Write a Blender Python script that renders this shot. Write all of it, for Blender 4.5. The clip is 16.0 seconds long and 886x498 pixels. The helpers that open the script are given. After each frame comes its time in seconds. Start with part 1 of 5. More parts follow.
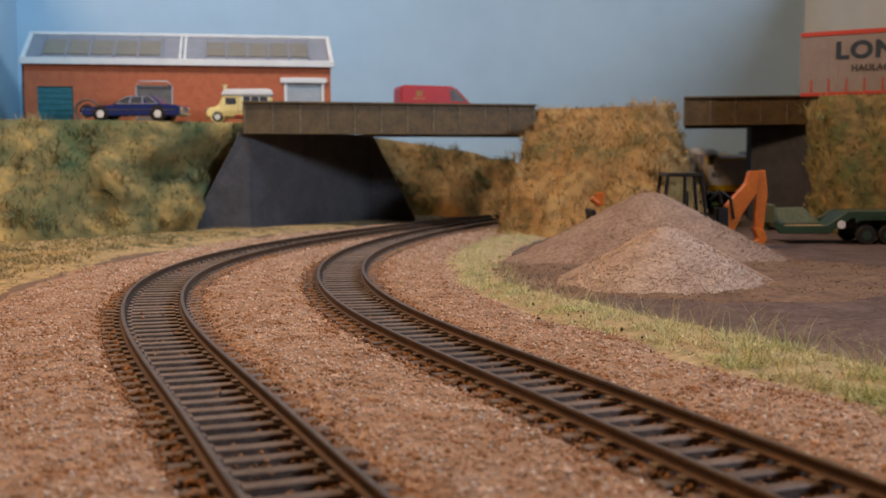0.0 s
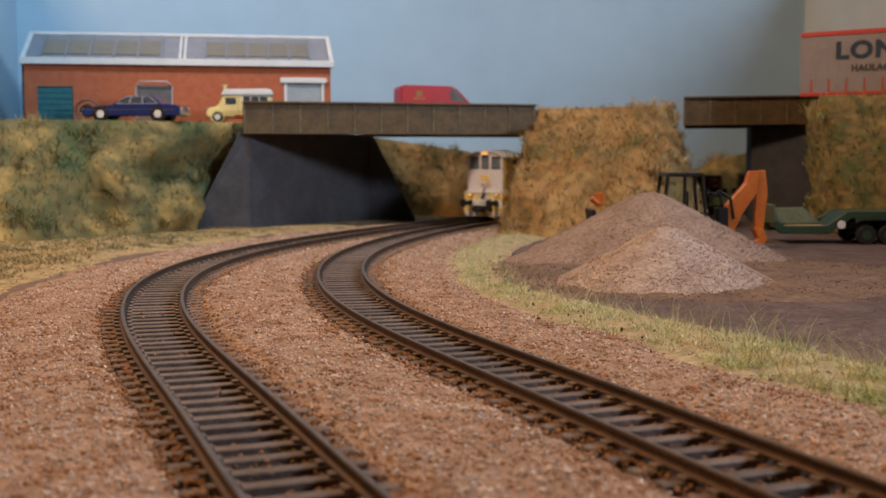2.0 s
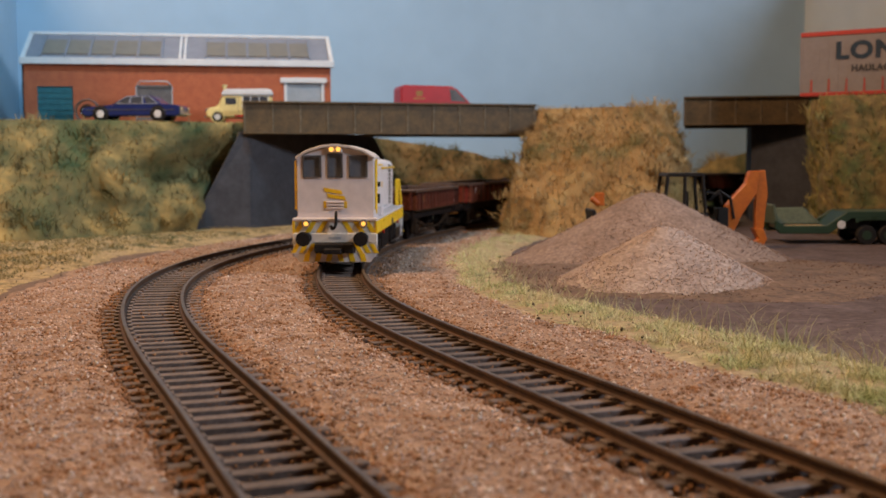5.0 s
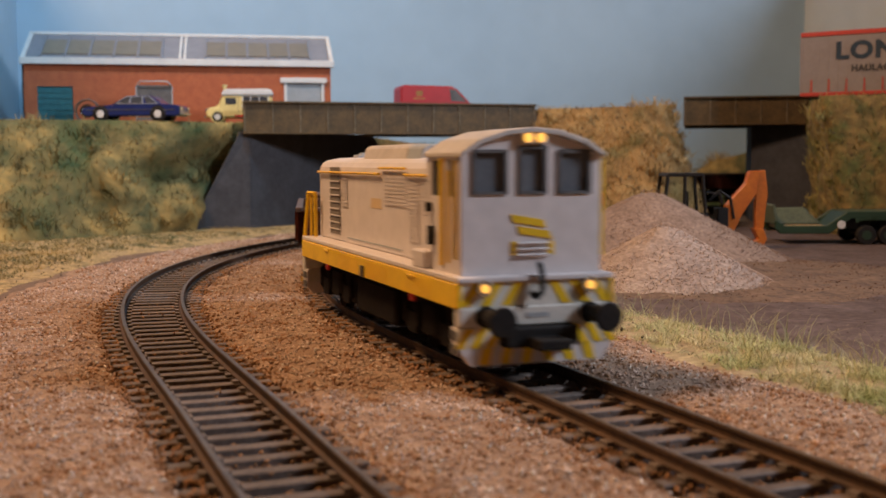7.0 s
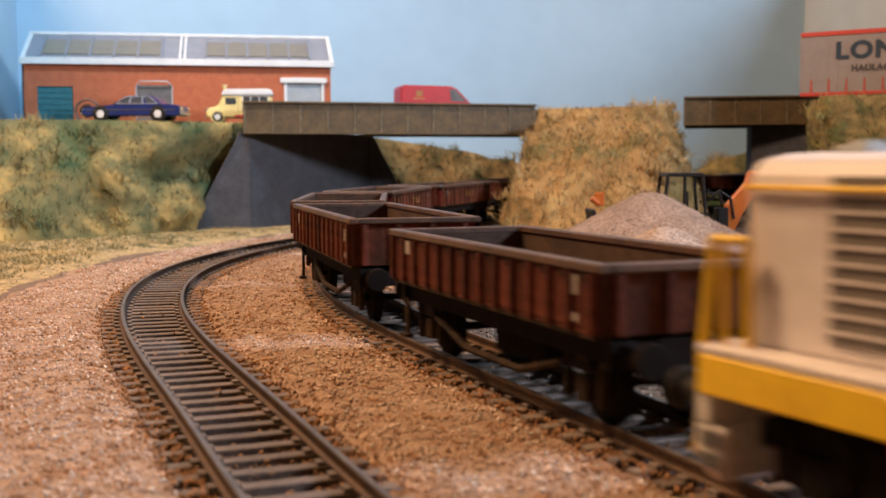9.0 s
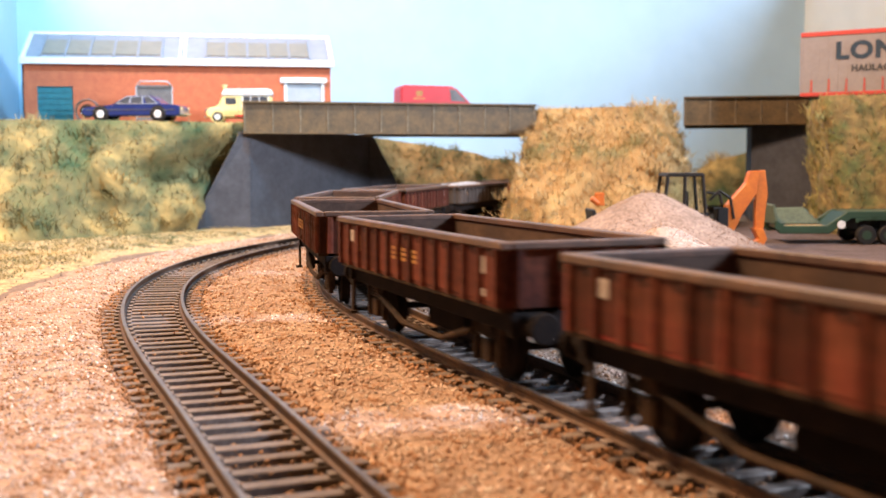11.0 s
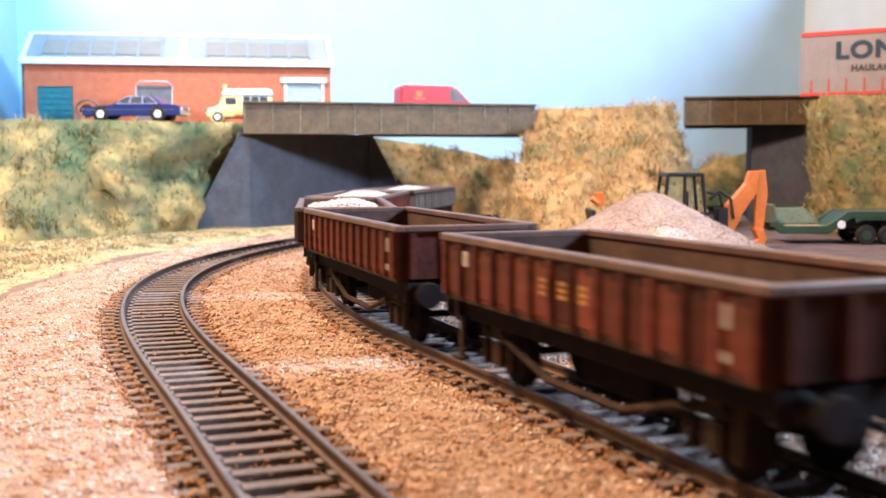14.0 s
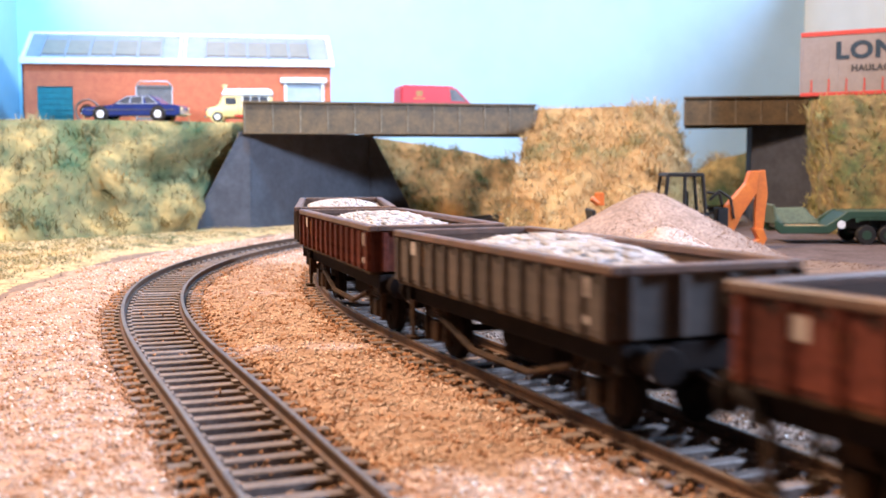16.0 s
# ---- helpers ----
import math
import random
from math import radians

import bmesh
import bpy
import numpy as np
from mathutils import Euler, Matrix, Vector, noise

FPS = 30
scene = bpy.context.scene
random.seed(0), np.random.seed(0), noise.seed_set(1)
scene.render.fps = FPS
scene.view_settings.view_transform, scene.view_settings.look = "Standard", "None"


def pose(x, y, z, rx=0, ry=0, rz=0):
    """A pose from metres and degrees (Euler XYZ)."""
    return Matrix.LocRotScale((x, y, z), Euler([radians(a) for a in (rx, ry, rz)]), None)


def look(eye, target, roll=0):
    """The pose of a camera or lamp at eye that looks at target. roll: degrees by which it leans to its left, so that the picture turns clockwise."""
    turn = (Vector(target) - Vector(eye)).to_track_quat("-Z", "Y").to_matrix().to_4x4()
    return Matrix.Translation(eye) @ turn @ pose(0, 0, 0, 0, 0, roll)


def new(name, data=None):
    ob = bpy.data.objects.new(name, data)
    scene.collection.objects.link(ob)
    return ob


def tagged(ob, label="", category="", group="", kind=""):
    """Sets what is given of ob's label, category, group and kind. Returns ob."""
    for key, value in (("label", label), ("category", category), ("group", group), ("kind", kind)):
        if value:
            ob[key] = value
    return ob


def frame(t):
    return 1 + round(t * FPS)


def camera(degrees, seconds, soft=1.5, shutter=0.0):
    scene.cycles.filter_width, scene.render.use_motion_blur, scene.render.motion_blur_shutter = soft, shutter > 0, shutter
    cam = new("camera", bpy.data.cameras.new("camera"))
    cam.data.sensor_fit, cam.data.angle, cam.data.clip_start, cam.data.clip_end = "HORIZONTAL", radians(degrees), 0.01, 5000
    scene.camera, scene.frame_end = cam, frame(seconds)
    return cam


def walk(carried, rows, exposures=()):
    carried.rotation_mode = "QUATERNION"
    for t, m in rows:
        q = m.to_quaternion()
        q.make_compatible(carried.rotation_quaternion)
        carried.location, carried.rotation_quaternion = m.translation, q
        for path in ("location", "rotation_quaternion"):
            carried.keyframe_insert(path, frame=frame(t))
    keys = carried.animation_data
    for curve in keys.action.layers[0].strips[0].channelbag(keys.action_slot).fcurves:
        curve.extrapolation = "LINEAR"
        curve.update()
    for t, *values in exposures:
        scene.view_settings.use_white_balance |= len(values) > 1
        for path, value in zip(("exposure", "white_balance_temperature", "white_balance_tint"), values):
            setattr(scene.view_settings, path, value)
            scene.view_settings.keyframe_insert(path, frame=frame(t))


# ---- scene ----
W, H = 1568, 882
MM = 0.001

cam = camera(42.8, 16.0, soft=1.5, shutter=0.8)
cam.data.dof.use_dof, cam.data.dof.focus_distance, cam.data.dof.aperture_fstop = True, 0.335, 34
EYE = pose(0, 0, 0.044, 90 - 4.479, 0, 0) @ pose(0, 0, 0, 0, 0, -0.126)
walk(cam, [(0.0, EYE), (16.0, EYE)],
     exposures=[(0.0, -0.23, 6200, 11), (6.3, -0.23, 6250, 12), (7.0, -0.24, 6400, 14), (7.5, -0.28, 6650, 18), (8.0, 0.28, 6600, 16), (8.5, 0.32, 6350, 13), (9.2, 0.52, 6150, 12), (11.3, 1.46, 5700, 10), (12.5, 1.52, 5450, 10), (14.0, 1.56, 5250, 10), (16.0, 1.52, 5000, 10)])

# ---------------------------------------------------------------- light
world = bpy.data.worlds.new("room_air")
world.use_nodes = True
world.node_tree.nodes["Background"].inputs[0].default_value = (0.75, 0.85, 1.0, 1)
world.node_tree.nodes["Background"].inputs[1].default_value = 0.014
scene.world = world


def area(name, at, target, size, watts, colour):
    d = bpy.data.lights.new(name, "AREA")
    d.shape, d.size, d.energy, d.color = "DISK", size, watts, colour
    ob = new(name, d)
    ob.matrix_world = look(at, target)
    return ob


area("warm_lamp", (-0.42, 0.36, 0.76), (-0.02, 0.38, 0.0), 0.22, 8.9, (1.0, 0.60, 0.29))
area("cool_lamp", (0.619, 0.221, 0.372), (0.06, 0.46, 0.0), 0.13, 6.0, (0.82, 0.90, 1.0))
# added fill with no lamp behind it: brightens the left corner in blue
area("blue_fill", (-0.10, 0.62, 0.42), (-0.37, 0.92, 0.17), 0.05, 1.3, (0.42, 0.76, 1.0))


# ---------------------------------------------------------------- materials
def material(name, colour, second=None, size=3.0, rough=0.8, metal=0.0, bump=0.0, island=0.0, piece=0.0, fine=0.25, coat=0.0, third=None, streak=1.0):
    """A surface of two colours in patches of that size in mm, with fine grain; island, piece: spread of brightness."""
    m = bpy.data.materials.new(name)
    m.use_nodes = True
    n, l = m.node_tree.nodes, m.node_tree.links
    b = n["Principled BSDF"]
    b.inputs["Roughness"].default_value, b.inputs["Metallic"].default_value = rough, metal
    b.inputs["Coat Weight"].default_value = coat
    second = second or tuple(c * 0.78 for c in colour)
    at = n.new("ShaderNodeTexCoord")
    big = n.new("ShaderNodeTexNoise")
    big.inputs["Scale"].default_value, big.inputs["Detail"].default_value = 1000 / size, 5
    big.inputs["Roughness"].default_value = 0.65
    lie = n.new("ShaderNodeMapping")
    lie.inputs["Scale"].default_value = (1, 1, streak)
    l.new(at.outputs["Object"], lie.inputs["Vector"])
    l.new(lie.outputs["Vector"], big.inputs["Vector"])
    ramp = n.new("ShaderNodeValToRGB")
    ramp.color_ramp.elements[0].position, ramp.color_ramp.elements[1].position = 0.35, 0.65
    ramp.color_ramp.elements[0].color, ramp.color_ramp.elements[1].color = (*colour, 1), (*second, 1)
    if third:
        e = ramp.color_ramp.elements.new(0.5)
        e.color = (*third, 1)
    l.new(big.outputs["Fac"], ramp.inputs["Fac"])
    last = ramp.outputs["Color"]
    grain = n.new("ShaderNodeTexNoise")
    grain.inputs["Scale"].default_value, grain.inputs["Detail"].default_value = 6000 / size, 3
    l.new(at.outputs["Object"], grain.inputs["Vector"])
    spread = n.new("ShaderNodeMapRange")
    spread.inputs["From Min"].default_value, spread.inputs["From Max"].default_value = 0.3, 0.7
    spread.inputs["To Min"].default_value, spread.inputs["To Max"].default_value = 1 - fine, 1 + fine
    l.new(grain.outputs["Fac"], spread.inputs["Value"])
    value = spread.outputs["Result"]
    for amount, node, socket in ((island, "ShaderNodeNewGeometry", "Random Per Island"), (piece, "ShaderNodeObjectInfo", "Random")):
        if amount:
            g = n.new(node)
            r = n.new("ShaderNodeMapRange")
            r.inputs["To Min"].default_value, r.inputs["To Max"].default_value = 1 - amount, 1 + amount
            l.new(g.outputs[socket], r.inputs["Value"])
            k = n.new("ShaderNodeMath")
            k.operation = "MULTIPLY"
            l.new(value, k.inputs[0]), l.new(r.outputs["Result"], k.inputs[1])
            value = k.outputs[0]
    mul = n.new("ShaderNodeVectorMath")
    mul.operation = "SCALE"
    l.new(last, mul.inputs[0]), l.new(value, mul.inputs["Scale"])
    l.new(mul.outputs["Vector"], b.inputs["Base Color"])
    if bump:
        h = n.new("ShaderNodeBump")
        h.inputs["Strength"].default_value, h.inputs["Distance"].default_value = 0.7, bump * MM
        l.new(grain.outputs["Fac"], h.inputs["Height"]), l.new(h.outputs["Normal"], b.inputs["Normal"])
    return m


def glowing(name, colour, strength):
    m = bpy.data.materials.new(name)
    m.use_nodes = True
    b = m.node_tree.nodes["Principled BSDF"]
    b.inputs["Base Color"].default_value = b.inputs["Emission Color"].default_value = (*colour, 1)
    b.inputs["Emission Strength"].default_value = strength
    return m


def glazing(name, colour=(0.8, 0.85, 0.85), rough=0.05):
    m = bpy.data.materials.new(name)
    m.use_nodes = True
    b = m.node_tree.nodes["Principled BSDF"]
    b.inputs["Base Color"].default_value, b.inputs["Roughness"].default_value = (*colour, 1), rough
    b.inputs["Transmission Weight"].default_value, b.inputs["IOR"].default_value = 1.0, 1.3
    return m


M = {
    "soil": material("soil", (0.19, 0.12, 0.08), (0.11, 0.07, 0.05), 14, 0.95, bump=0.5, fine=0.35),
    "ballast": material("ballast", (0.36, 0.24, 0.165), (0.22, 0.13, 0.082), 7, 0.95, bump=0.5, fine=0.4),
    "grain": material("grain", (0.58, 0.44, 0.36), (0.35, 0.23, 0.165), 9, 0.85, island=0.32, fine=0.2),
    # rust stain, taken near black to hold the shade of the sleeper gaps
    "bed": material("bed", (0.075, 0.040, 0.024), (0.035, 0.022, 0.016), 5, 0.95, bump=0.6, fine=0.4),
    "brown_grain": material("brown_grain", (0.38, 0.20, 0.105), (0.24, 0.125, 0.065), 8, 0.9, island=0.25),
    "stained": material("stained", (0.32, 0.16, 0.07), (0.20, 0.098, 0.045), 8, 0.9, island=0.45),
    "crumb": material("crumb", (0.12, 0.085, 0.05), (0.08, 0.06, 0.04), 8, 0.95, island=0.5),
    "straw": material("straw", (0.29, 0.21, 0.11), (0.12, 0.098, 0.046), 14, 0.95, bump=1.0, fine=0.4, third=(0.38, 0.27, 0.12)),
    "bank": material("bank", (0.40, 0.285, 0.12), (0.13, 0.105, 0.036), 46, 0.95, bump=1.2, fine=0.25, third=(0.31, 0.175, 0.06)),
    "bank_left": material("bank_left", (0.41, 0.27, 0.085), (0.034, 0.066, 0.024), 60, 0.95, bump=1.2, fine=0.25, third=(0.145, 0.12, 0.045)),
    "bank_olive": material("bank_olive", (0.30, 0.23, 0.075), (0.09, 0.10, 0.03), 30, 0.95, bump=1.6, fine=0.4, third=(0.20, 0.13, 0.045)),
    "olive_blade": material("olive_blade", (0.40, 0.32, 0.12), (0.15, 0.16, 0.05), 30, 0.9, island=0.3, fine=0.1),
    "pale_stone": material("pale_stone", (0.74, 0.66, 0.58), (0.62, 0.54, 0.47), 6, 0.5, island=0.2),
    "car_glass": material("car_glass", (0.17, 0.18, 0.20), (0.13, 0.14, 0.16), 6, 0.08, fine=0.05),
    "strip": material("strip", (0.40, 0.33, 0.19), (0.30, 0.29, 0.14), 14, 0.95, bump=1.0, fine=0.35, third=(0.36, 0.27, 0.16)),
    "spoil_brown": material("spoil_brown", (0.30, 0.22, 0.18), (0.21, 0.145, 0.115), 10, 0.95, bump=0.5, fine=0.3),
    "blade": material("blade", (0.66, 0.58, 0.36), (0.41, 0.50, 0.22), 30, 0.8, island=0.4, fine=0.1),
    "bank_blade": material("bank_blade", (0.54, 0.425, 0.22), (0.21, 0.185, 0.065), 46, 0.9, island=0.15, fine=0.1, third=(0.42, 0.26, 0.10)),
    "bank_blade_green": material("bank_blade_green", (0.43, 0.295, 0.10), (0.040, 0.078, 0.028), 60, 0.9, island=0.15, fine=0.1, third=(0.19, 0.155, 0.062)),
    "yard": material("yard", (0.15, 0.112, 0.108), (0.09, 0.063, 0.057), 16, 0.75, bump=0.3, fine=0.25),
    "spoil": material("spoil", (0.42, 0.335, 0.29), (0.31, 0.235, 0.20), 10, 0.95, bump=0.5, fine=0.3),
    "sleeper": material("sleeper", (0.185, 0.14, 0.118), (0.115, 0.085, 0.07), 4, 0.6, piece=0.25, bump=0.1),
    "rail": material("rail", (0.10, 0.049, 0.023), (0.055, 0.030, 0.018), 5, 0.65, metal=0.2, bump=0.06),
    "rail_head": material("rail_head", (0.15, 0.115, 0.09), (0.085, 0.062, 0.048), 8, 0.42, metal=0.35),
    "sky": material("sky", (0.375, 0.51, 0.625), (0.345, 0.48, 0.60), 160, 0.75, fine=0.03, bump=0.05),
    "sky_grey": material("sky_grey", (0.58, 0.60, 0.58), (0.54, 0.57, 0.56), 160, 0.75, fine=0.03),
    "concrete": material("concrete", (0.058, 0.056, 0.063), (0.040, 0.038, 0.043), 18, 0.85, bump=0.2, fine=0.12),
    # paler than the girder: the highlights on the stiffeners are put into this colour
    "stiffener": material("stiffener", (0.20, 0.155, 0.095), (0.10, 0.072, 0.04), 7, 0.7, fine=0.3),
    "girder": material("girder", (0.115, 0.069, 0.024), (0.066, 0.041, 0.016), 9, 0.6, metal=0.1, bump=0.1),
    "road": material("road", (0.10, 0.095, 0.09), (0.07, 0.065, 0.06), 10, 0.9, bump=0.2),
    "brick": material("brick", (0.42, 0.115, 0.045), (0.34, 0.085, 0.035), 6, 0.85, bump=0.15, fine=0.15),
    "white": material("white", (0.66, 0.64, 0.62), (0.58, 0.56, 0.545), 12, 0.5, fine=0.05),
    "roof": material("roof", (0.235, 0.235, 0.265), (0.20, 0.20, 0.23), 10, 0.6, fine=0.06),
    "rooflight": material("rooflight", (0.20, 0.16, 0.115), (0.16, 0.13, 0.095), 8, 0.35, fine=0.06),
    "teal": material("teal", (0.03, 0.14, 0.16), (0.02, 0.10, 0.12), 5, 0.5),
    "grey": material("grey", (0.40, 0.42, 0.44), (0.34, 0.36, 0.38), 5, 0.5, fine=0.06),
    "dark_grey": material("dark_grey", (0.12, 0.11, 0.11), (0.08, 0.075, 0.075), 5, 0.6),
    "black": material("black", (0.016, 0.015, 0.016), (0.026, 0.022, 0.02), 4, 0.55),
    "blue": material("blue", (0.022, 0.032, 0.13), (0.018, 0.026, 0.11), 10, 0.25, coat=0.6, fine=0.05),
    "cream": material("cream", (0.74, 0.58, 0.24), (0.68, 0.53, 0.22), 8, 0.35, fine=0.05, coat=0.3),
    "red": material("red", (0.42, 0.012, 0.016), (0.36, 0.010, 0.014), 10, 0.45, fine=0.05, coat=0.1),
    "chrome": material("chrome", (0.6, 0.6, 0.6), (0.5, 0.5, 0.5), 5, 0.2, metal=0.9, fine=0.05),
    "glass": material("glass", (0.06, 0.06, 0.065), (0.05, 0.05, 0.056), 8, 0.06, fine=0.02),
    "loco_grey": material("loco_grey", (0.72, 0.655, 0.65), (0.67, 0.61, 0.60), 22, 0.5, fine=0.06, bump=0.03),
    "loco_roof": material("loco_roof", (0.58, 0.53, 0.50), (0.52, 0.47, 0.44), 16, 0.6, fine=0.08),
    "grille": material("grille", (0.21, 0.18, 0.16), (0.15, 0.13, 0.115), 5, 0.7),
    "faded_yellow": material("faded_yellow", (0.74, 0.52, 0.24), (0.68, 0.52, 0.36), 5, 0.55, fine=0.1),
    "yellow": material("yellow", (0.90, 0.58, 0.012), (0.82, 0.50, 0.012), 14, 0.45, fine=0.06),
    "chevron_white": material("chevron_white", (0.74, 0.70, 0.64), (0.66, 0.62, 0.56), 10, 0.5, fine=0.08),
    "under": material("under", (0.008, 0.006, 0.006), (0.015, 0.010, 0.008), 4, 0.95),
    "rust": material("rust", (0.145, 0.044, 0.020), (0.040, 0.016, 0.012), 10, 0.55, fine=0.35, third=(0.085, 0.022, 0.014), streak=0.22, piece=0.4),
    "rust_red": material("rust_red", (0.15, 0.022, 0.017), (0.050, 0.022, 0.014), 12, 0.5, fine=0.3, third=(0.095, 0.030, 0.016), streak=0.22, piece=0.6),
    "rust_grey": material("rust_grey", (0.085, 0.062, 0.050), (0.045, 0.034, 0.030), 12, 0.65, fine=0.25, streak=0.22, piece=0.4),
    "rim": material("rim", (0.125, 0.066, 0.042), (0.062, 0.038, 0.030), 9, 0.5, fine=0.25, streak=0.22),
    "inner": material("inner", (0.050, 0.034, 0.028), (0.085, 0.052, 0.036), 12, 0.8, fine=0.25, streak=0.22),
    "frame_brown": material("frame_brown", (0.048, 0.026, 0.013), (0.014, 0.010, 0.008), 5, 0.8),
    "load": material("load", (0.46, 0.435, 0.435), (0.34, 0.315, 0.315), 4, 0.9, island=0.3),
    "decal_gold": material("decal_gold", (0.40, 0.19, 0.035), (0.26, 0.11, 0.03), 5, 0.6),
    "decal_white": material("decal_white", (0.55, 0.48, 0.44), (0.45, 0.38, 0.34), 4, 0.6),
    "orange": material("orange", (0.54, 0.145, 0.012), (0.42, 0.10, 0.012), 8, 0.45, fine=0.1),
    "green": material("green", (0.024, 0.052, 0.026), (0.018, 0.04, 0.02), 6, 0.45, fine=0.12),
    "deck_wood": material("deck_wood", (0.40, 0.29, 0.15), (0.30, 0.21, 0.11), 6, 0.8),
    "sheet_green": material("sheet_green", (0.09, 0.105, 0.06), (0.065, 0.08, 0.048), 8, 0.6),
    "curtain": material("curtain", (0.27, 0.225, 0.21), (0.235, 0.195, 0.185), 15, 0.55, fine=0.05),
    "letter": material("letter", (0.014, 0.034, 0.06), (0.011, 0.028, 0.05), 8, 0.6),
    "letter_dark": material("letter_dark", (0.05, 0.045, 0.05), (0.04, 0.04, 0.045), 8, 0.6),
    "strap_red": material("strap_red", (0.50, 0.05, 0.03), (0.44, 0.04, 0.03), 5, 0.5),
    "room_wall": material("room_wall", (0.10, 0.095, 0.09), (0.085, 0.08, 0.077), 300, 0.9, fine=0.05),
    "headlight": glowing("headlight", (1.0, 0.50, 0.08), 1.5),
    "lamp_red": material("lamp_red", (0.5, 0.02, 0.01), (0.4, 0.02, 0.01), 3, 0.3),
}


for key in ("under", "black", "yard", "frame_brown", "inner", "rust", "rust_red"):
    M[key].node_tree.nodes["Principled BSDF"].inputs["Specular IOR Level"].default_value = 0.15


# ---------------------------------------------------------------- mesh helpers (millimetres)
class Geo:
    def __init__(self):
        self.v, self.f = [], []

    def add(self, verts, faces, m=None):
        k = len(self.v)
        self.v += [tuple(m @ Vector(p)) for p in verts] if m else [tuple(p) for p in verts]
        self.f += [tuple(k + i for i in face) for face in faces]
        return self

    def box(self, x0, x1, y0, y1, z0, z1, m=None):
        return self.prism([(x0, y0), (x1, y0), (x1, y1), (x0, y1)], z0, z1, m)

    def prism(self, outline, z0, z1, m=None):
        """A vertical prism over an outline that runs anticlockwise."""
        n = len(outline)
        v = [(x, y, z0) for x, y in outline] + [(x, y, z1) for x, y in outline]
        f = [tuple(range(n - 1, -1, -1)), tuple(range(n, 2 * n))] + [(i, (i + 1) % n, n + (i + 1) % n, n + i) for i in range(n)]
        return self.add(v, f, m)

    def profile(self, outline, y0, y1):
        """An outline in x, z drawn out along y."""
        return self.prism(outline, -y1, -y0, Matrix(((1, 0, 0, 0), (0, 0, -1, 0), (0, 1, 0, 0), (0, 0, 0, 1))))

    def section(self, outline, x0, x1):
        """An outline in y, z drawn out along x."""
        return self.prism(outline, x0, x1, Matrix(((0, 0, 1, 0), (1, 0, 0, 0), (0, 1, 0, 0), (0, 0, 0, 1))))

    def tube(self, a, b, r, n=10, r2=None):
        a, b = Vector(a), Vector(b)
        m = Matrix.Translation(a) @ (b - a).to_track_quat("Z", "Y").to_matrix().to_4x4()
        h, r2 = (b - a).length, r if r2 is None else r2
        ring = [(math.cos(2 * math.pi * i / n), math.sin(2 * math.pi * i / n)) for i in range(n)]
        v = [(r * c, r * s, 0) for c, s in ring] + [(r2 * c, r2 * s, h) for c, s in ring]
        f = [tuple(range(n - 1, -1, -1)), tuple(range(n, 2 * n))] + [(i, (i + 1) % n, n + (i + 1) % n, n + i) for i in range(n)]
        return self.add(v, f, m)

    def path(self, points, r, n=6):
        for a, b in zip(points, points[1:]):
            self.tube(a, b, r, n)
        return self

    def mesh(self, name, mat, bevel=0.0, smooth=False, segments=1, weld=False):
        me = bpy.data.meshes.new(name)
        me.from_pydata([(x * MM, y * MM, z * MM) for x, y, z in self.v], [], self.f)
        if bevel or weld:
            bm = bmesh.new()
            bm.from_mesh(me)
            if weld:
                bmesh.ops.remove_doubles(bm, verts=bm.verts, dist=1e-6)
            edges = [e for e in bm.edges if len(e.link_faces) == 2 and e.calc_face_angle(0) > 0.5]
            if bevel:
                bmesh.ops.bevel(bm, geom=edges, offset=bevel * MM, segments=segments, affect="EDGES", clamp_overlap=True)
            bm.to_mesh(me)
            bm.free()
        me.materials.append(M[mat])
        if smooth:
            me.polygons.foreach_set("use_smooth", [True] * len(me.polygons))
        me.update()
        return me


def part(name, geo, mat, parent=None, label="", bevel=0.0, smooth=False, segments=1, at=None, weld=False):
    me = geo if isinstance(geo, bpy.types.Mesh) else geo.mesh(name, mat, bevel, smooth, segments, weld)
    ob = new(name, me)
    if parent:
        ob.parent = parent
    if at:
        ob.matrix_basis = at
    if label:
        ob["label"] = label
    return ob


def thing(name, m, label, category, group=""):
    ob = new(name)
    ob.empty_display_size = 0.01
    ob.matrix_basis = m
    return tagged(ob, label, category, group)


def put(x, y, z, rz=0, rx=0, ry=0):
    return pose(x * MM, y * MM, z * MM, rx, ry, rz)


def whole(name, geo, mat, label="", category="", kind="", **more):
    return tagged(part(name, geo, mat, **more), label, category, kind=kind)


def swarm(name, verts, faces, mat):
    """Very many small pieces as one mesh, from arrays in millimetres."""
    me = bpy.data.meshes.new(name)
    n, k = len(faces), faces.shape[1]
    me.vertices.add(len(verts)), me.loops.add(n * k), me.polygons.add(n)
    me.vertices.foreach_set("co", (np.asarray(verts) * MM).astype(np.float32).ravel())
    me.loops.foreach_set("vertex_index", faces.astype(np.int32).ravel())
    me.polygons.foreach_set("loop_start", np.arange(0, n * k, k, dtype=np.int32))
    me.update(calc_edges=True)
    me.materials.append(M[mat])
    return new(name, me)


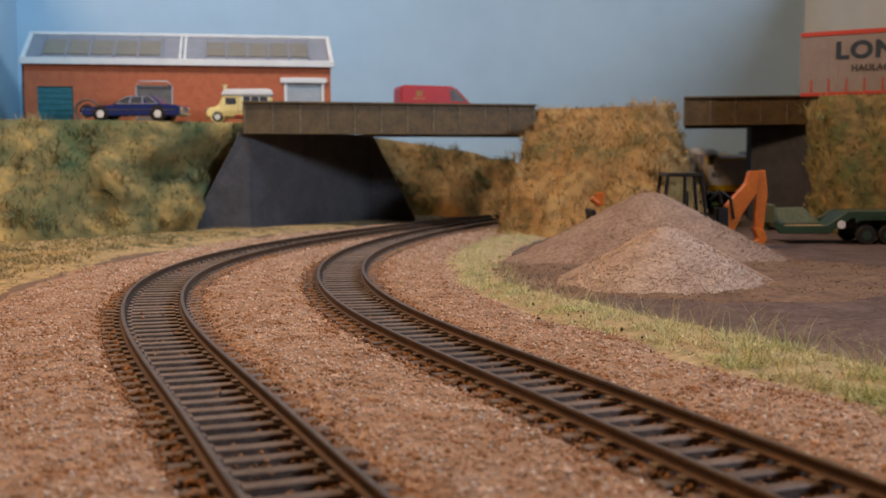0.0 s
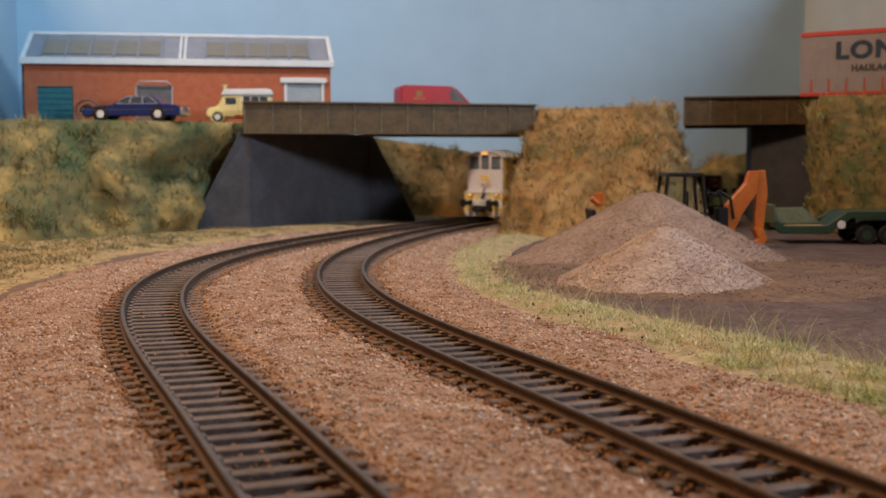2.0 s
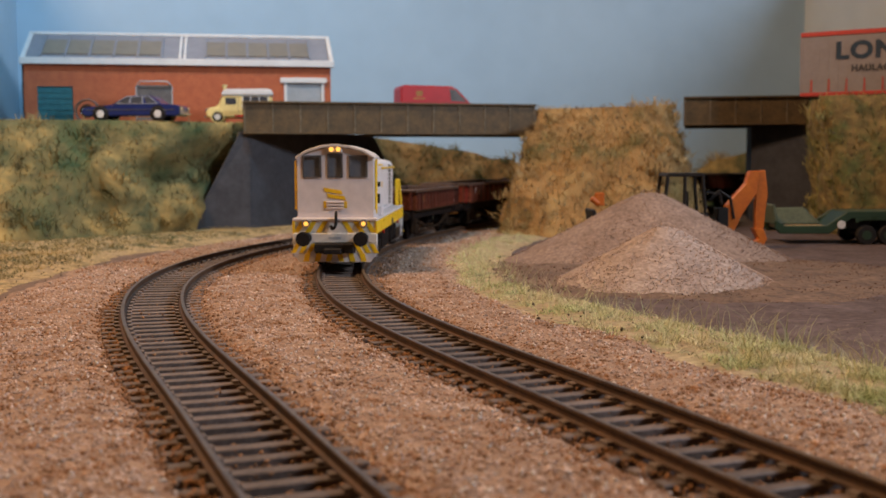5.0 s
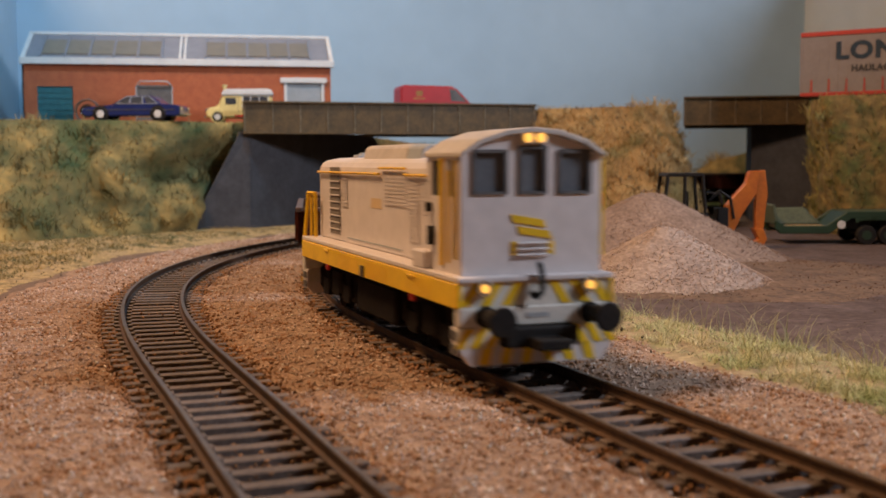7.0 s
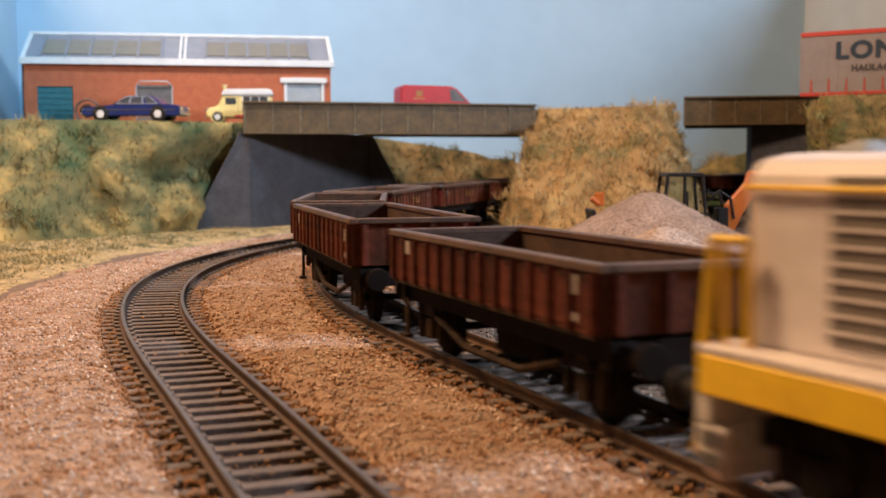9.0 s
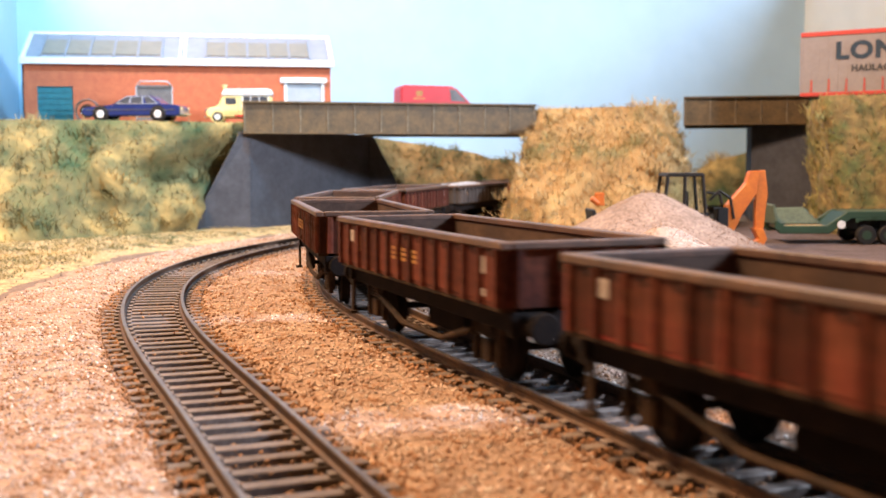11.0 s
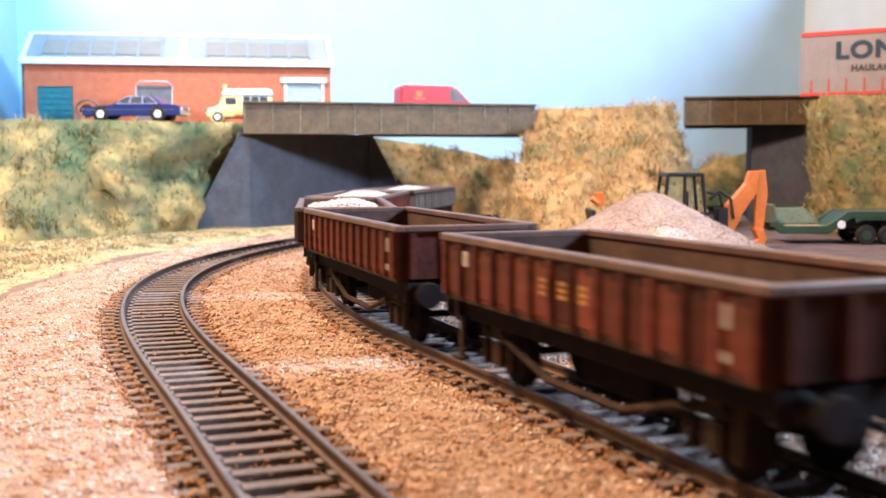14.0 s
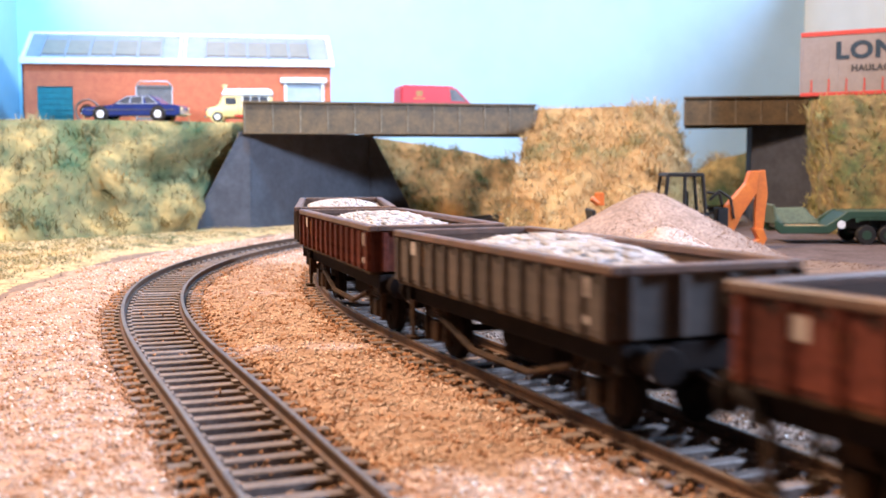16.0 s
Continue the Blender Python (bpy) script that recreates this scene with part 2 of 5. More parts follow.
def grains(name, xyz, size, mat, rng):
    """Stones: squashed and turned octahedra with uneven corners."""
    n = len(xyz)
    base = np.array([(1, 0, 0), (-1, 0, 0), (0, 1, 0), (0, -1, 0), (0, 0, 1), (0, 0, -1)], float)
    v = base[None] * rng.uniform(0.55, 1.1, (n, 6, 1)) + rng.normal(0, 0.16, (n, 6, 3))
    q = rng.normal(size=(n, 4))
    q /= np.linalg.norm(q, axis=1, keepdims=True)
    w, x, y, z = q.T
    r = np.stack([1 - 2 * (y * y + z * z), 2 * (x * y - z * w), 2 * (x * z + y * w), 2 * (x * y + z * w), 1 - 2 * (x * x + z * z), 2 * (y * z - x * w),
                  2 * (x * z - y * w), 2 * (y * z + x * w), 1 - 2 * (x * x + y * y)], 1).reshape(n, 3, 3)
    v = np.einsum("nij,nkj->nki", r, v) * np.asarray(size).reshape(-1, 1, 1) + xyz[:, None]
    f = np.array([(0, 2, 4), (2, 1, 4), (1, 3, 4), (3, 0, 4), (2, 0, 5), (1, 2, 5), (3, 1, 5), (0, 3, 5)])
    return swarm(name, v.reshape(-1, 3), (np.arange(n)[:, None, None] * 6 + f[None]).reshape(-1, 3), mat)


def blades(name, xyz, length, width, mat, rng, lean=0.6):
    """Grass: thin three-cornered blades that lean every way, bent once."""
    n = len(xyz)
    a, b = rng.uniform(0, 2 * np.pi, n), rng.uniform(0, 2 * np.pi, n)
    out = np.stack([np.cos(a), np.sin(a)], 1) * (rng.uniform(0.1, 1, n) * lean * length)[:, None]
    side = np.stack([np.cos(b), np.sin(b), b * 0], 1) * width / 2
    mid = xyz + np.concatenate([out * 0.35, (0.55 * length)[:, None]], 1)
    tip = xyz + np.concatenate([out, (0.9 * length)[:, None]], 1)
    v = np.stack([xyz - side, xyz + side, mid + side * 0.8, mid - side * 0.8, tip], 1)
    k = np.arange(n)[:, None, None] * 5
    f = (k + np.array([(0, 1, 2), (0, 2, 3), (3, 2, 4)])[None]).reshape(-1, 3)
    return swarm(name, v.reshape(-1, 3), f, mat)


def smooth_noise(x, y, size, seed=0.0):
    return np.array([noise.noise((a / size, b / size, seed)) for a, b in zip(np.ravel(x), np.ravel(y))]).reshape(np.shape(x))


# ---------------------------------------------------------------- the two running lines
STEP = 2.0


class Line:
    """A line of track: its place and heading by the distance s along it, from a start, a heading and bends (per metre) at stations."""

    def __init__(self, x0, y0, heading, stations, bends, s0, s1):
        s = np.arange(0, s1, STEP)
        c = np.interp(s, stations, bends) / 1000
        th = radians(heading) + np.concatenate([[0], np.cumsum((c[1:] + c[:-1]) / 2 * STEP)])
        mid = (th[1:] + th[:-1]) / 2
        x, y = x0 + np.concatenate([[0], np.cumsum(np.cos(mid) * STEP)]), y0 + np.concatenate([[0], np.cumsum(np.sin(mid) * STEP)])
        back = np.arange(s0, 0, STEP)
        h = radians(heading)
        self.s = np.concatenate([back, s])
        self.x = np.concatenate([x0 + back * math.cos(h), x])
        self.y = np.concatenate([y0 + back * math.sin(h), y])
        self.th = np.concatenate([back * 0 + h, th])
        self.z = np.interp(self.s, [700, 1050], [0, 3.5])

    def at(self, s, side=0.0):
        """x, y, z, heading; side: to the left of the way along s."""
        x, y, z, th = (np.interp(s, self.s, a) for a in (self.x, self.y, self.z, self.th))
        return x - side * np.sin(th), y + side * np.cos(th), z, th


RIGHT = Line(75.889, 98.863, 118.903, [0, 120, 240, 360, 480, 600, 720, 840, 960, 1010, 1020],
             [-2.724, 0.532, -1.549, -1.76, -1.684, -0.867, -1.71, -3.421, -4.444, -4.6, 0], -960, 2500)
LEFT = Line(9.202, 87.309, 117.185, [0, 120, 240, 360, 480, 600, 700, 800, 900, 1000, 1085, 1095],
            [-2.206, 0.438, -1.389, -2.2, -1.977, -0.892, -1.3, -1.9, -2.9, -3.4, -3.5, 0], -260, 1500)


def near_line(x, y):
    """Distance of points to the nearer of the two centre lines."""
    best = np.full(np.shape(x), 1e9)
    for line in (RIGHT, LEFT):
        for a, b in zip(line.x[::6], line.y[::6]):
            best = np.minimum(best, (x - a) ** 2 + (y - b) ** 2)
    return np.sqrt(best)

# ---------------------------------------------------------------- the setting
RNG = np.random.default_rng(4)
U, V = Vector((0.984, 0.177)), Vector((-0.177, 0.984))          # along the back of the layout, and towards its back


def slab_wall(name, a, b, z0, z1, thick, mat, label):
    a, b = Vector(a), Vector(b)
    n = Vector((b.y - a.y, a.x - b.x)).normalized() * -thick
    outline = [tuple(p) for p in (a, b, b + n, a + n)]
    if (b - a).cross(n) < 0:
        outline.reverse()
    return whole(name, Geo().prism(outline, z0, z1), mat, label, "wall", "structure")


CORNER_L, CORNER_R = Vector((-366, 984)), Vector((352, 1113))
slab_wall("wall_north", CORNER_L - U * 12, CORNER_R + U * 12, -20, 700, 12, "sky", "smooth backdrop board painted pale sky blue")
# the side boards: tapered to shape the lamps' shadows, the right-hand one with a low way out for the train
def wing(name, t0, t1, low, high0, high1, label, corner=CORNER_R, out=1, mat="sky_grey"):
    a, b = corner - V * t0, corner - V * t1
    n = U * 12 * out
    v = [(p.x, p.y, z) for p, z in ((a, low), (b, low), (b + n, low), (a + n, low), (a, high0), (b, high1), (b + n, high1), (a + n, high0))]
    f = [(3, 2, 1, 0), (4, 5, 6, 7), (0, 1, 5, 4), (1, 2, 6, 5), (2, 3, 7, 6), (3, 0, 4, 7)]
    return whole(name, Geo().add(v, f), mat, label, "wall", "structure")


wing("wall_west", 0, 324, -20, 252, 365, "side backdrop board painted pale sky blue", CORNER_L, -1, "sky")
wing("wall_east", 0, 25, -20, 246, 246, "side backdrop board painted pale grey")
wing("wall_east_middle", 25, 170, 72, 246, 246, "side backdrop board above the train's way out")
# out of view: carried forward, its top raised to keep the yard in shade
wing("wall_east_front", 170, 1000, -20, 243, 280, "long pale grey side board, out of view, shading the yard")
whole("floor", Geo().box(-640, 1720, -800, 1420, -64, -44), "room_wall", "plain table top under the layout", "floor", "structure")
whole("ceiling", Geo().box(-640, 1720, -800, 1420, 900, 920), "room_wall", "plain ceiling above the layout", "ceiling", "structure")
for n, (a, b) in enumerate((((-640, -800), (1720, -800)), ((1720, -800), (1720, 1420)), ((1720, 1420), (-640, 1420)), ((-640, 1420), (-640, -800)))):
    slab_wall(f"wall_room_{n + 1}", a, b, -44, 900, 20, "room_wall", "plain painted wall of the room")

# baseboard, with the earth on it
whole("ground", Geo().box(-600, 1690, -780, 1390, -44, -4.3), "soil", "bare brown earth of the layout board", "ground", "structure")


def sheet(name, x0, x1, y0, y1, step, height, mat, label, category):
    """A sheet of uneven ground: height(x, y) over a grid."""
    xs, ys = np.arange(x0, x1 + step, step), np.arange(y0, y1 + step, step)
    gx, gy = np.meshgrid(xs, ys)
    z = height(gx, gy)
    v = np.stack([gx, gy, z], -1).reshape(-1, 3)
    i = np.arange(len(ys) - 1)[:, None] * len(xs) + np.arange(len(xs) - 1)[None]
    f = np.stack([i, i + 1, i + 1 + len(xs), i + len(xs)], -1).reshape(-1, 4)
    keep = (z.reshape(-1)[f] > -5.2).any(1)
    ob = swarm(name, v, f[keep], mat)
    ob.data.polygons.foreach_set("use_smooth", [True] * len(ob.data.polygons))
    return tagged(ob, label, category, kind="structure")


def bed_height(x, y):
    d = near_line(x, y)
    edge = 40 + 10 * smooth_noise(x, y, 40)
    return -2.5 + 0.3 * smooth_noise(x, y, 6) - np.clip(d - edge, 0, 60) * 0.12 - 2.6 * np.clip((15 - d) / 3, 0, 1) - 0.75 * np.clip((21 - d) / 4, 0, 1)


def verge_height(x, y):
    """Dry grass: left of the left line, far out, and a strip right of the right line."""
    d = near_line(x, y)
    wob, near = smooth_noise(x, y, 45, 3.0), np.clip((430 - y) / 200, 0, 1)
    left = (x < np.interp(y, LEFT.y[::-1] if LEFT.y[0] > LEFT.y[-1] else LEFT.y, LEFT.x))
    band = np.where(left, np.clip((d - 62 - 14 * wob) / 16, -1, 1), 1 - np.abs(d - 57 - 12 * near - 7 * wob) / (24 + 14 * near + 6 * wob))
    return -4.2 + 1.7 * np.clip(band, -0.9, 1) + 0.3 * smooth_noise(x, y, 7, 5.0)


sheet("ballast", -190, 330, 60, 1090, 3, bed_height, "ballast", "pinkish brown fine stone ballast round the tracks", "ballast")
def side_only(height, left):
    def h(x, y):
        is_left = x < np.interp(y, LEFT.y, LEFT.x)
        return np.where(is_left == left, height(x, y), -5.0)
    return h


sheet("verge", -420, 0, 60, 960, 4, side_only(verge_height, True), "straw", "dry straw-coloured verge before the embankment", "verge")
sheet("grass_strip", -20, 240, 60, 960, 4, side_only(verge_height, False), "strip", "pale dry grass strip between ballast and yard", "verge")


def yard_height(x, y):
    d = near_line(x, y)
    return np.where((x > np.interp(y, RIGHT.y, RIGHT.x)), -3.9 + np.clip((d - 72) / 20, -0.9, 0.6) + 0.12 * smooth_noise(x, y, 12, 8.0), -5)


sheet("yard", 0, 420, 120, 800, 4, yard_height, "yard", "dark grey-brown trodden yard with tyre marks", "yard")


# ---------------------------------------------------------------- banks
def bank(name, rings, mat, label, rough=5.0, tufts=2500, blade="bank_blade", seed=1.0, sub=10, crest=0.12):
    """A grassy bank from outlines ring over ring (base first), lumpy, with tufts of dry grass all over."""
    rows = []
    for a, b in zip(rings, rings[1:]):
        for k in range(5):
            rows.append([tuple(Vector(p).lerp(Vector(q), k / 5)) for p, q in zip(a, b)])
    rows.append(list(rings[-1]))
    grid = []
    for row in rows:
        ring = []
        for p, q in zip(row, row[1:] + row[:1]):
            m = max(1, int((Vector(rings[0][row.index(p)]) - Vector(rings[0][(row.index(p) + 1) % len(row)])).length / sub))
            ring += [Vector(p).lerp(Vector(q), k / m) for k in range(m)]
        grid.append(ring)
    n = len(grid[0])
    centre = sum((Vector(p) for p in rings[-1]), Vector()) / len(rings[-1])
    verts = []
    for j, ring in enumerate(grid):
        for p in ring:
            out = Vector((p.x - centre.x, p.y - centre.y, 10)).normalized()
            lump = (noise.fractal(p / 28 + Vector((0, 0, seed)), 0.9, 2.0, 4)) * rough * min(1.0, crest + (len(grid) - 1 - j) / 5)
            verts.append(tuple(p + out * (lump if 0 < j else min(lump, 0))))
    faces = [(j * n + i, j * n + (i + 1) % n, (j + 1) * n + (i + 1) % n, (j + 1) * n + i) for j in range(len(grid) - 1) for i in range(n)]
    faces.append(tuple((len(grid) - 1) * n + i for i in range(n)))
    top = thing(name, Matrix(), label, "embankment")
    body = part("earth", Geo().add(verts, faces), mat, top, smooth=True)
    pts = np.array(verts)
    quads = np.array(faces[:-1])
    area_ = np.linalg.norm(np.cross(pts[quads[:, 1]] - pts[quads[:, 0]], pts[quads[:, 3]] - pts[quads[:, 0]]), axis=1)
    rng = np.random.default_rng(int(seed * 10))
    pick = rng.choice(len(quads), tufts, p=area_ / area_.sum())
    a, b = rng.random((tufts, 1)), rng.random((tufts, 1))
    q = pts[quads[pick]]
    at = (q[:, 0] * (1 - a) + q[:, 1] * a) * (1 - b) + (q[:, 3] * (1 - a) + q[:, 2] * a) * b
    g = blades("dry_grass", at - [0, 0, 0.6], rng.uniform(2.0, 6.0, tufts), 0.6, blade, rng, 1.5)
    g.parent = top
    tagged(g, "short tangled dry grass", kind="stuff")
    n_clump = max(20, tufts // 160)
    heart = at[rng.choice(tufts, n_clump)]
    many = 70
    size = np.repeat(rng.uniform(3.0, 8.5, n_clump), many)
    spot = np.repeat(heart, many, 0) + rng.normal(0, 1, (n_clump * many, 3)) * np.stack([size, size, size * 0.6], 1) * 0.55
    c = blades("grass_clump", spot, size * rng.uniform(0.4, 1.0, len(size)), 0.7, blade, rng, 1.3)
    c.parent = top
    tagged(c, "ragged clumps of dry grass", kind="stuff")
    k = tufts // 14
    fleck = grains("leaf_litter", at[rng.choice(tufts, k)] + rng.normal(0, 0.4, (k, 3)), rng.uniform(0.3, 1.1, k), "crumb", rng)
    fleck.parent = top
    tagged(fleck, "dark flecks of leaf litter", kind="stuff")
    return top


ROADZ = 71
bank("left_embankment",
     [[(-330, 560, -6), (-258, 640, -6), (-200, 705, -6), (-174, 758, -6), (-150, 808, -6), (-78, 905, -6), (-84, 980, -6), (-360, 960, -6), (-345, 700, -6)],
      [(-326, 650, 34), (-262, 690, 34), (-210, 735, 34), (-164, 766, 36), (-149, 800, 38), (-84, 905, 36), (-88, 975, 34), (-355, 955, 34), (-340, 720, 34)],
      [(-322, 722, 70), (-268, 728, 71), (-226, 742, 71), (-150, 772, 70), (-141, 790, 71), (-76, 897, 71), (-90, 970, 71), (-352, 950, 71), (-336, 735, 71)]],
     "bank_left", "high grassy embankment in dry green and ochre", 22.0, 15000, "bank_blade_green", seed=2.0)

bank("bridge_embankment",
     [[(32, 722, -6), (80, 690, -6), (140, 692, -6), (166, 716, -6), (176, 800, -6), (190, 880, -6), (150, 905, -6), (92, 850, -6), (58, 790, -6)],
      [(48, 748, 38), (88, 716, 38), (136, 716, 38), (159, 738, 38), (168, 800, 38), (184, 875, 38), (150, 890, 38), (100, 850, 38), (66, 795, 38)],
      [(66, 782, 79), (92, 762, 79), (132, 760, 80), (150, 772, 81), (160, 805, 81), (172, 868, 80), (150, 880, 79), (106, 852, 78), (72, 800, 78)]],
     "bank", "steep straw-coloured grassy bank between the two bridges", 12.0, 16000, seed=3.0, crest=0.25)

bank("right_embankment",
     [[(247, 690, -6), (330, 680, -6), (400, 684, -6), (376, 900, -6), (316, 900, -6), (252, 775, -6)],
      [(244, 705, 40), (330, 694, 40), (400, 694, 40), (374, 900, 40), (318, 890, 40), (252, 780, 40)],
      [(240, 722, 84), (330, 708, 85), (398, 704, 85), (372, 895, 78), (320, 882, 78), (252, 786, 80)],
      [(250, 738, 78.4), (330, 722, 78.4), (392, 716, 78.4), (368, 890, 78.4), (324, 878, 78.4), (258, 790, 78.4)]],
     "bank_olive", "tall olive and ochre grassy bank beside the yard", 6.0, 8000, "olive_blade", seed=4.0)

bank("back_bank",
     [[(-10, 955, -6), (30, 985, -6), (90, 1020, -6), (150, 1045, -6), (150, 1085, -6), (20, 1060, -6), (-70, 1020, -6)],
      [(-30, 965, 30), (26, 1000, 28), (88, 1032, 20), (146, 1056, 8), (146, 1085, 8), (20, 1060, 28), (-75, 1020, 32)],
      [(-60, 975, 64), (20, 1012, 52), (86, 1042, 36), (142, 1062, 18), (142, 1080, 18), (20, 1058, 50), (-80, 1018, 66)]],
     "bank", "low rough bank of dry grass against the backdrop", 16, 7000, "bank_blade_green", seed=5.0, crest=0.75)
bank("far_bank",
     [[(225, 1060, -6), (300, 1060, -6), (330, 1075, -6), (330, 1100, -6), (230, 1100, -6)],
      [(240, 1066, 30), (300, 1068, 34), (326, 1080, 36), (326, 1098, 36), (240, 1098, 30)],
      [(262, 1074, 44), (300, 1074, 54), (322, 1084, 56), (322, 1096, 56), (262, 1094, 44)]],
     "bank_left", "rounded green grassy bank beyond the bridge", 3.0, 1200, "bank_blade_green", seed=6.0)


# ---------------------------------------------------------------- bridges
def prism_between(low, high):
    """A solid between two outlines of the same number of corners."""
    n = len(low)
    f = [tuple(range(n - 1, -1, -1)), tuple(range(n, 2 * n))] + [(i, (i + 1) % n, n + (i + 1) % n, n + i) for i in range(n)]
    return Geo().add(list(low) + list(high), f)


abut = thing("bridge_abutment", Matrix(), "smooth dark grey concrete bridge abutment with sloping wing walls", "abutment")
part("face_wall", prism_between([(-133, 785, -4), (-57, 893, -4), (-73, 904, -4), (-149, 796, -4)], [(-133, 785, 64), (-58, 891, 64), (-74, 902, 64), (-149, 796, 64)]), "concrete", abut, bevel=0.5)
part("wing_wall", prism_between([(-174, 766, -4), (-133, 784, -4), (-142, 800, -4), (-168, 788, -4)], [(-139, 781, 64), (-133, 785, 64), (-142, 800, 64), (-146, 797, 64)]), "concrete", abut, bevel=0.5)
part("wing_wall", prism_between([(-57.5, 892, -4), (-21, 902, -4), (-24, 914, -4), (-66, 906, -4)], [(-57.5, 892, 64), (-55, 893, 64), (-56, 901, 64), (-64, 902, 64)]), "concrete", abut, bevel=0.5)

GIRDER_PANELS = 11


def girder(name, a, b, z0, z1, parent):
    """A plate girder with flanges and web stiffeners from a to b."""
    a, b = Vector(a), Vector(b)
    ang, length = math.atan2(b.y - a.y, b.x - a.x), (b - a).length
    m = pose(a.x * MM, a.y * MM, 0, 0, 0, math.degrees(ang))
    web = part(name, Geo().box(0, length, -0.8, 0.8, z0, z1), "girder", parent, at=m)
    part("flange", Geo().box(0, length, -3.0, 3.0, z1 - 0.4, z1 + 1.0), "girder", web, bevel=0.15)
    part("flange", Geo().box(0, length, -3.0, 3.0, z0 - 1.0, z0 + 0.4), "girder", web, bevel=0.15)
    for k in range(GIRDER_PANELS + 1):
        x = 1 + (length - 2) * k / GIRDER_PANELS
        part("stiffener", Geo().box(x - 0.45, x + 0.45, -1.5, 1.5, z0, z1), "stiffener", web, "web stiffener with its highlight put into the pale colour")
    return web


bridge = thing("road_bridge", Matrix(), "brown plate girder road bridge over the railway", "bridge", "road bridges")
A0, B0, DEEP = Vector((-137, 780)), Vector((68, 838)), Vector((75, 106))
girder("girder", A0, B0, 63.5, 84.0, bridge)
girder("girder", A0 + DEEP, B0 + DEEP, 63.5, 84.0, bridge)
part("deck", Geo().prism([tuple(A0 + DEEP * 0.03), tuple(B0 + DEEP * 0.03), tuple(B0 + DEEP * 0.97), tuple(A0 + DEEP * 0.97)], 65, ROADZ), "road", bridge)

bridge2 = thing("road_bridge", Matrix(), "shorter brown plate girder road bridge beside the bank", "bridge", "road bridges")
A1, B1, DEEP1 = Vector((186, 878)), Vector((281, 860)), Vector((20, 90))
GIRDER_PANELS = 5
girder("girder", A1, B1, 71.5, 91.5, bridge2)
girder("girder", A1 + DEEP1, B1 + DEEP1, 71.5, 91.5, bridge2)
part("deck", Geo().prism([tuple(A1 + DEEP1 * 0.03), tuple(B1 + DEEP1 * 0.03), tuple(B1 + DEEP1 * 0.97), tuple(A1 + DEEP1 * 0.97)], 73, 79), "road", bridge2)
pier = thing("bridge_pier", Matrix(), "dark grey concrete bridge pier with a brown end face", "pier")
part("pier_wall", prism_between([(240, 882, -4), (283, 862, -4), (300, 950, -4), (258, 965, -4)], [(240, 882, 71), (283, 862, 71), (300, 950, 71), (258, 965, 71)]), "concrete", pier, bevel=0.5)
# lit side of the pier: its brightness is put into a lighter brown
part("end_face", prism_between([(284, 858, -4), (302, 850, -4), (302, 900, -4), (290, 900, -4)], [(284, 858, 71), (302, 850, 71), (302, 900, 71), (290, 900, 71)]), "soil", pier, "brown end face, coloured lighter as the lit side", bevel=0.5)
whole("road", Geo().prism([(60, 842), (180, 876), (190, 966), (140, 946)], 74, 78.5), "road", "narrow grey tarred road over the bank", "road", "structure")


# ---------------------------------------------------------------- heaps
def heap(name, x, y, r, h, mat, label, seed, stretch=1.0, stone="grain_pale"):
    v, f, n, rows = [], [], 56, 22
    for j in range(rows + 1):
        t = j / rows
        for i in range(n):
            a = 2 * math.pi * i / n
            rr = r * t * (1 + 0.10 * noise.noise((math.cos(a) * 1.3, math.sin(a) * 1.3, seed)))
            px, py = rr * math.cos(a) * stretch, rr * math.sin(a)
            z = h * (1 - t) ** 1.08 if t > 0.16 else h * ((1 - 0.16) ** 1.08 + 0.16 * 1.0 * (1 - (t / 0.16) ** 2) * 0.55)
            z += 0.9 * noise.fractal(Vector((px / 8, py / 8, seed)), 0.9, 2.0, 3) * min(1, t * 4)
            v.append((px, py, z - 1.5 * t))
    for j in range(rows):
        f += [(j * n + i, (j + 1) * n + i, (j + 1) * n + (i + 1) % n, j * n + (i + 1) % n) for i in range(n)]
    top = thing(name, put(x, y, -3.4), label, "heap", "heaps in the yard")
    part("mound", Geo().add(v, f), mat, top, smooth=True)
    rng = np.random.default_rng(int(seed * 7))
    k = 7000
    t, a = np.sqrt(rng.random(k)) * 1.08, rng.uniform(0, 2 * np.pi, k)
    z = h * np.clip(1 - t, 0, 1) ** 1.08 - 1.0 * t - 0.2
    g = grains("loose_stone", np.stack([r * t * np.cos(a) * stretch, r * t * np.sin(a), z], 1), rng.uniform(0.15, 0.5, k), stone, rng)
    g.parent = top
    tagged(g, kind="stuff")
    return top


M["grain_pale"] = material("grain_pale", (0.49, 0.375, 0.315), (0.38, 0.275, 0.225), 9, 0.9, island=0.22, fine=0.2)
M["grain_brown"] = material("grain_brown", (0.31, 0.215, 0.17), (0.23, 0.152, 0.116), 12, 0.9, island=0.22, fine=0.2)
M["grain_soil"] = material("grain_soil", (0.19, 0.108, 0.066), (0.125, 0.07, 0.043), 12, 0.95, island=0.3, fine=0.2)
heap("soil_apron", 104, 468, 126, 4.8, "soil", "low spread of brown soil round the heaps", 3.0, 1.05, "grain_soil")
heap("spoil_heap", 99, 540, 68, 35, "spoil_brown", "tall cone of pinkish brown spoil in the yard", 1.0, 1.05, "grain_brown")
heap("spoil_heap", 85, 432, 46, 24.2, "spoil", "low cone of pinkish stone in front of another heap", 2.0, 1.02)

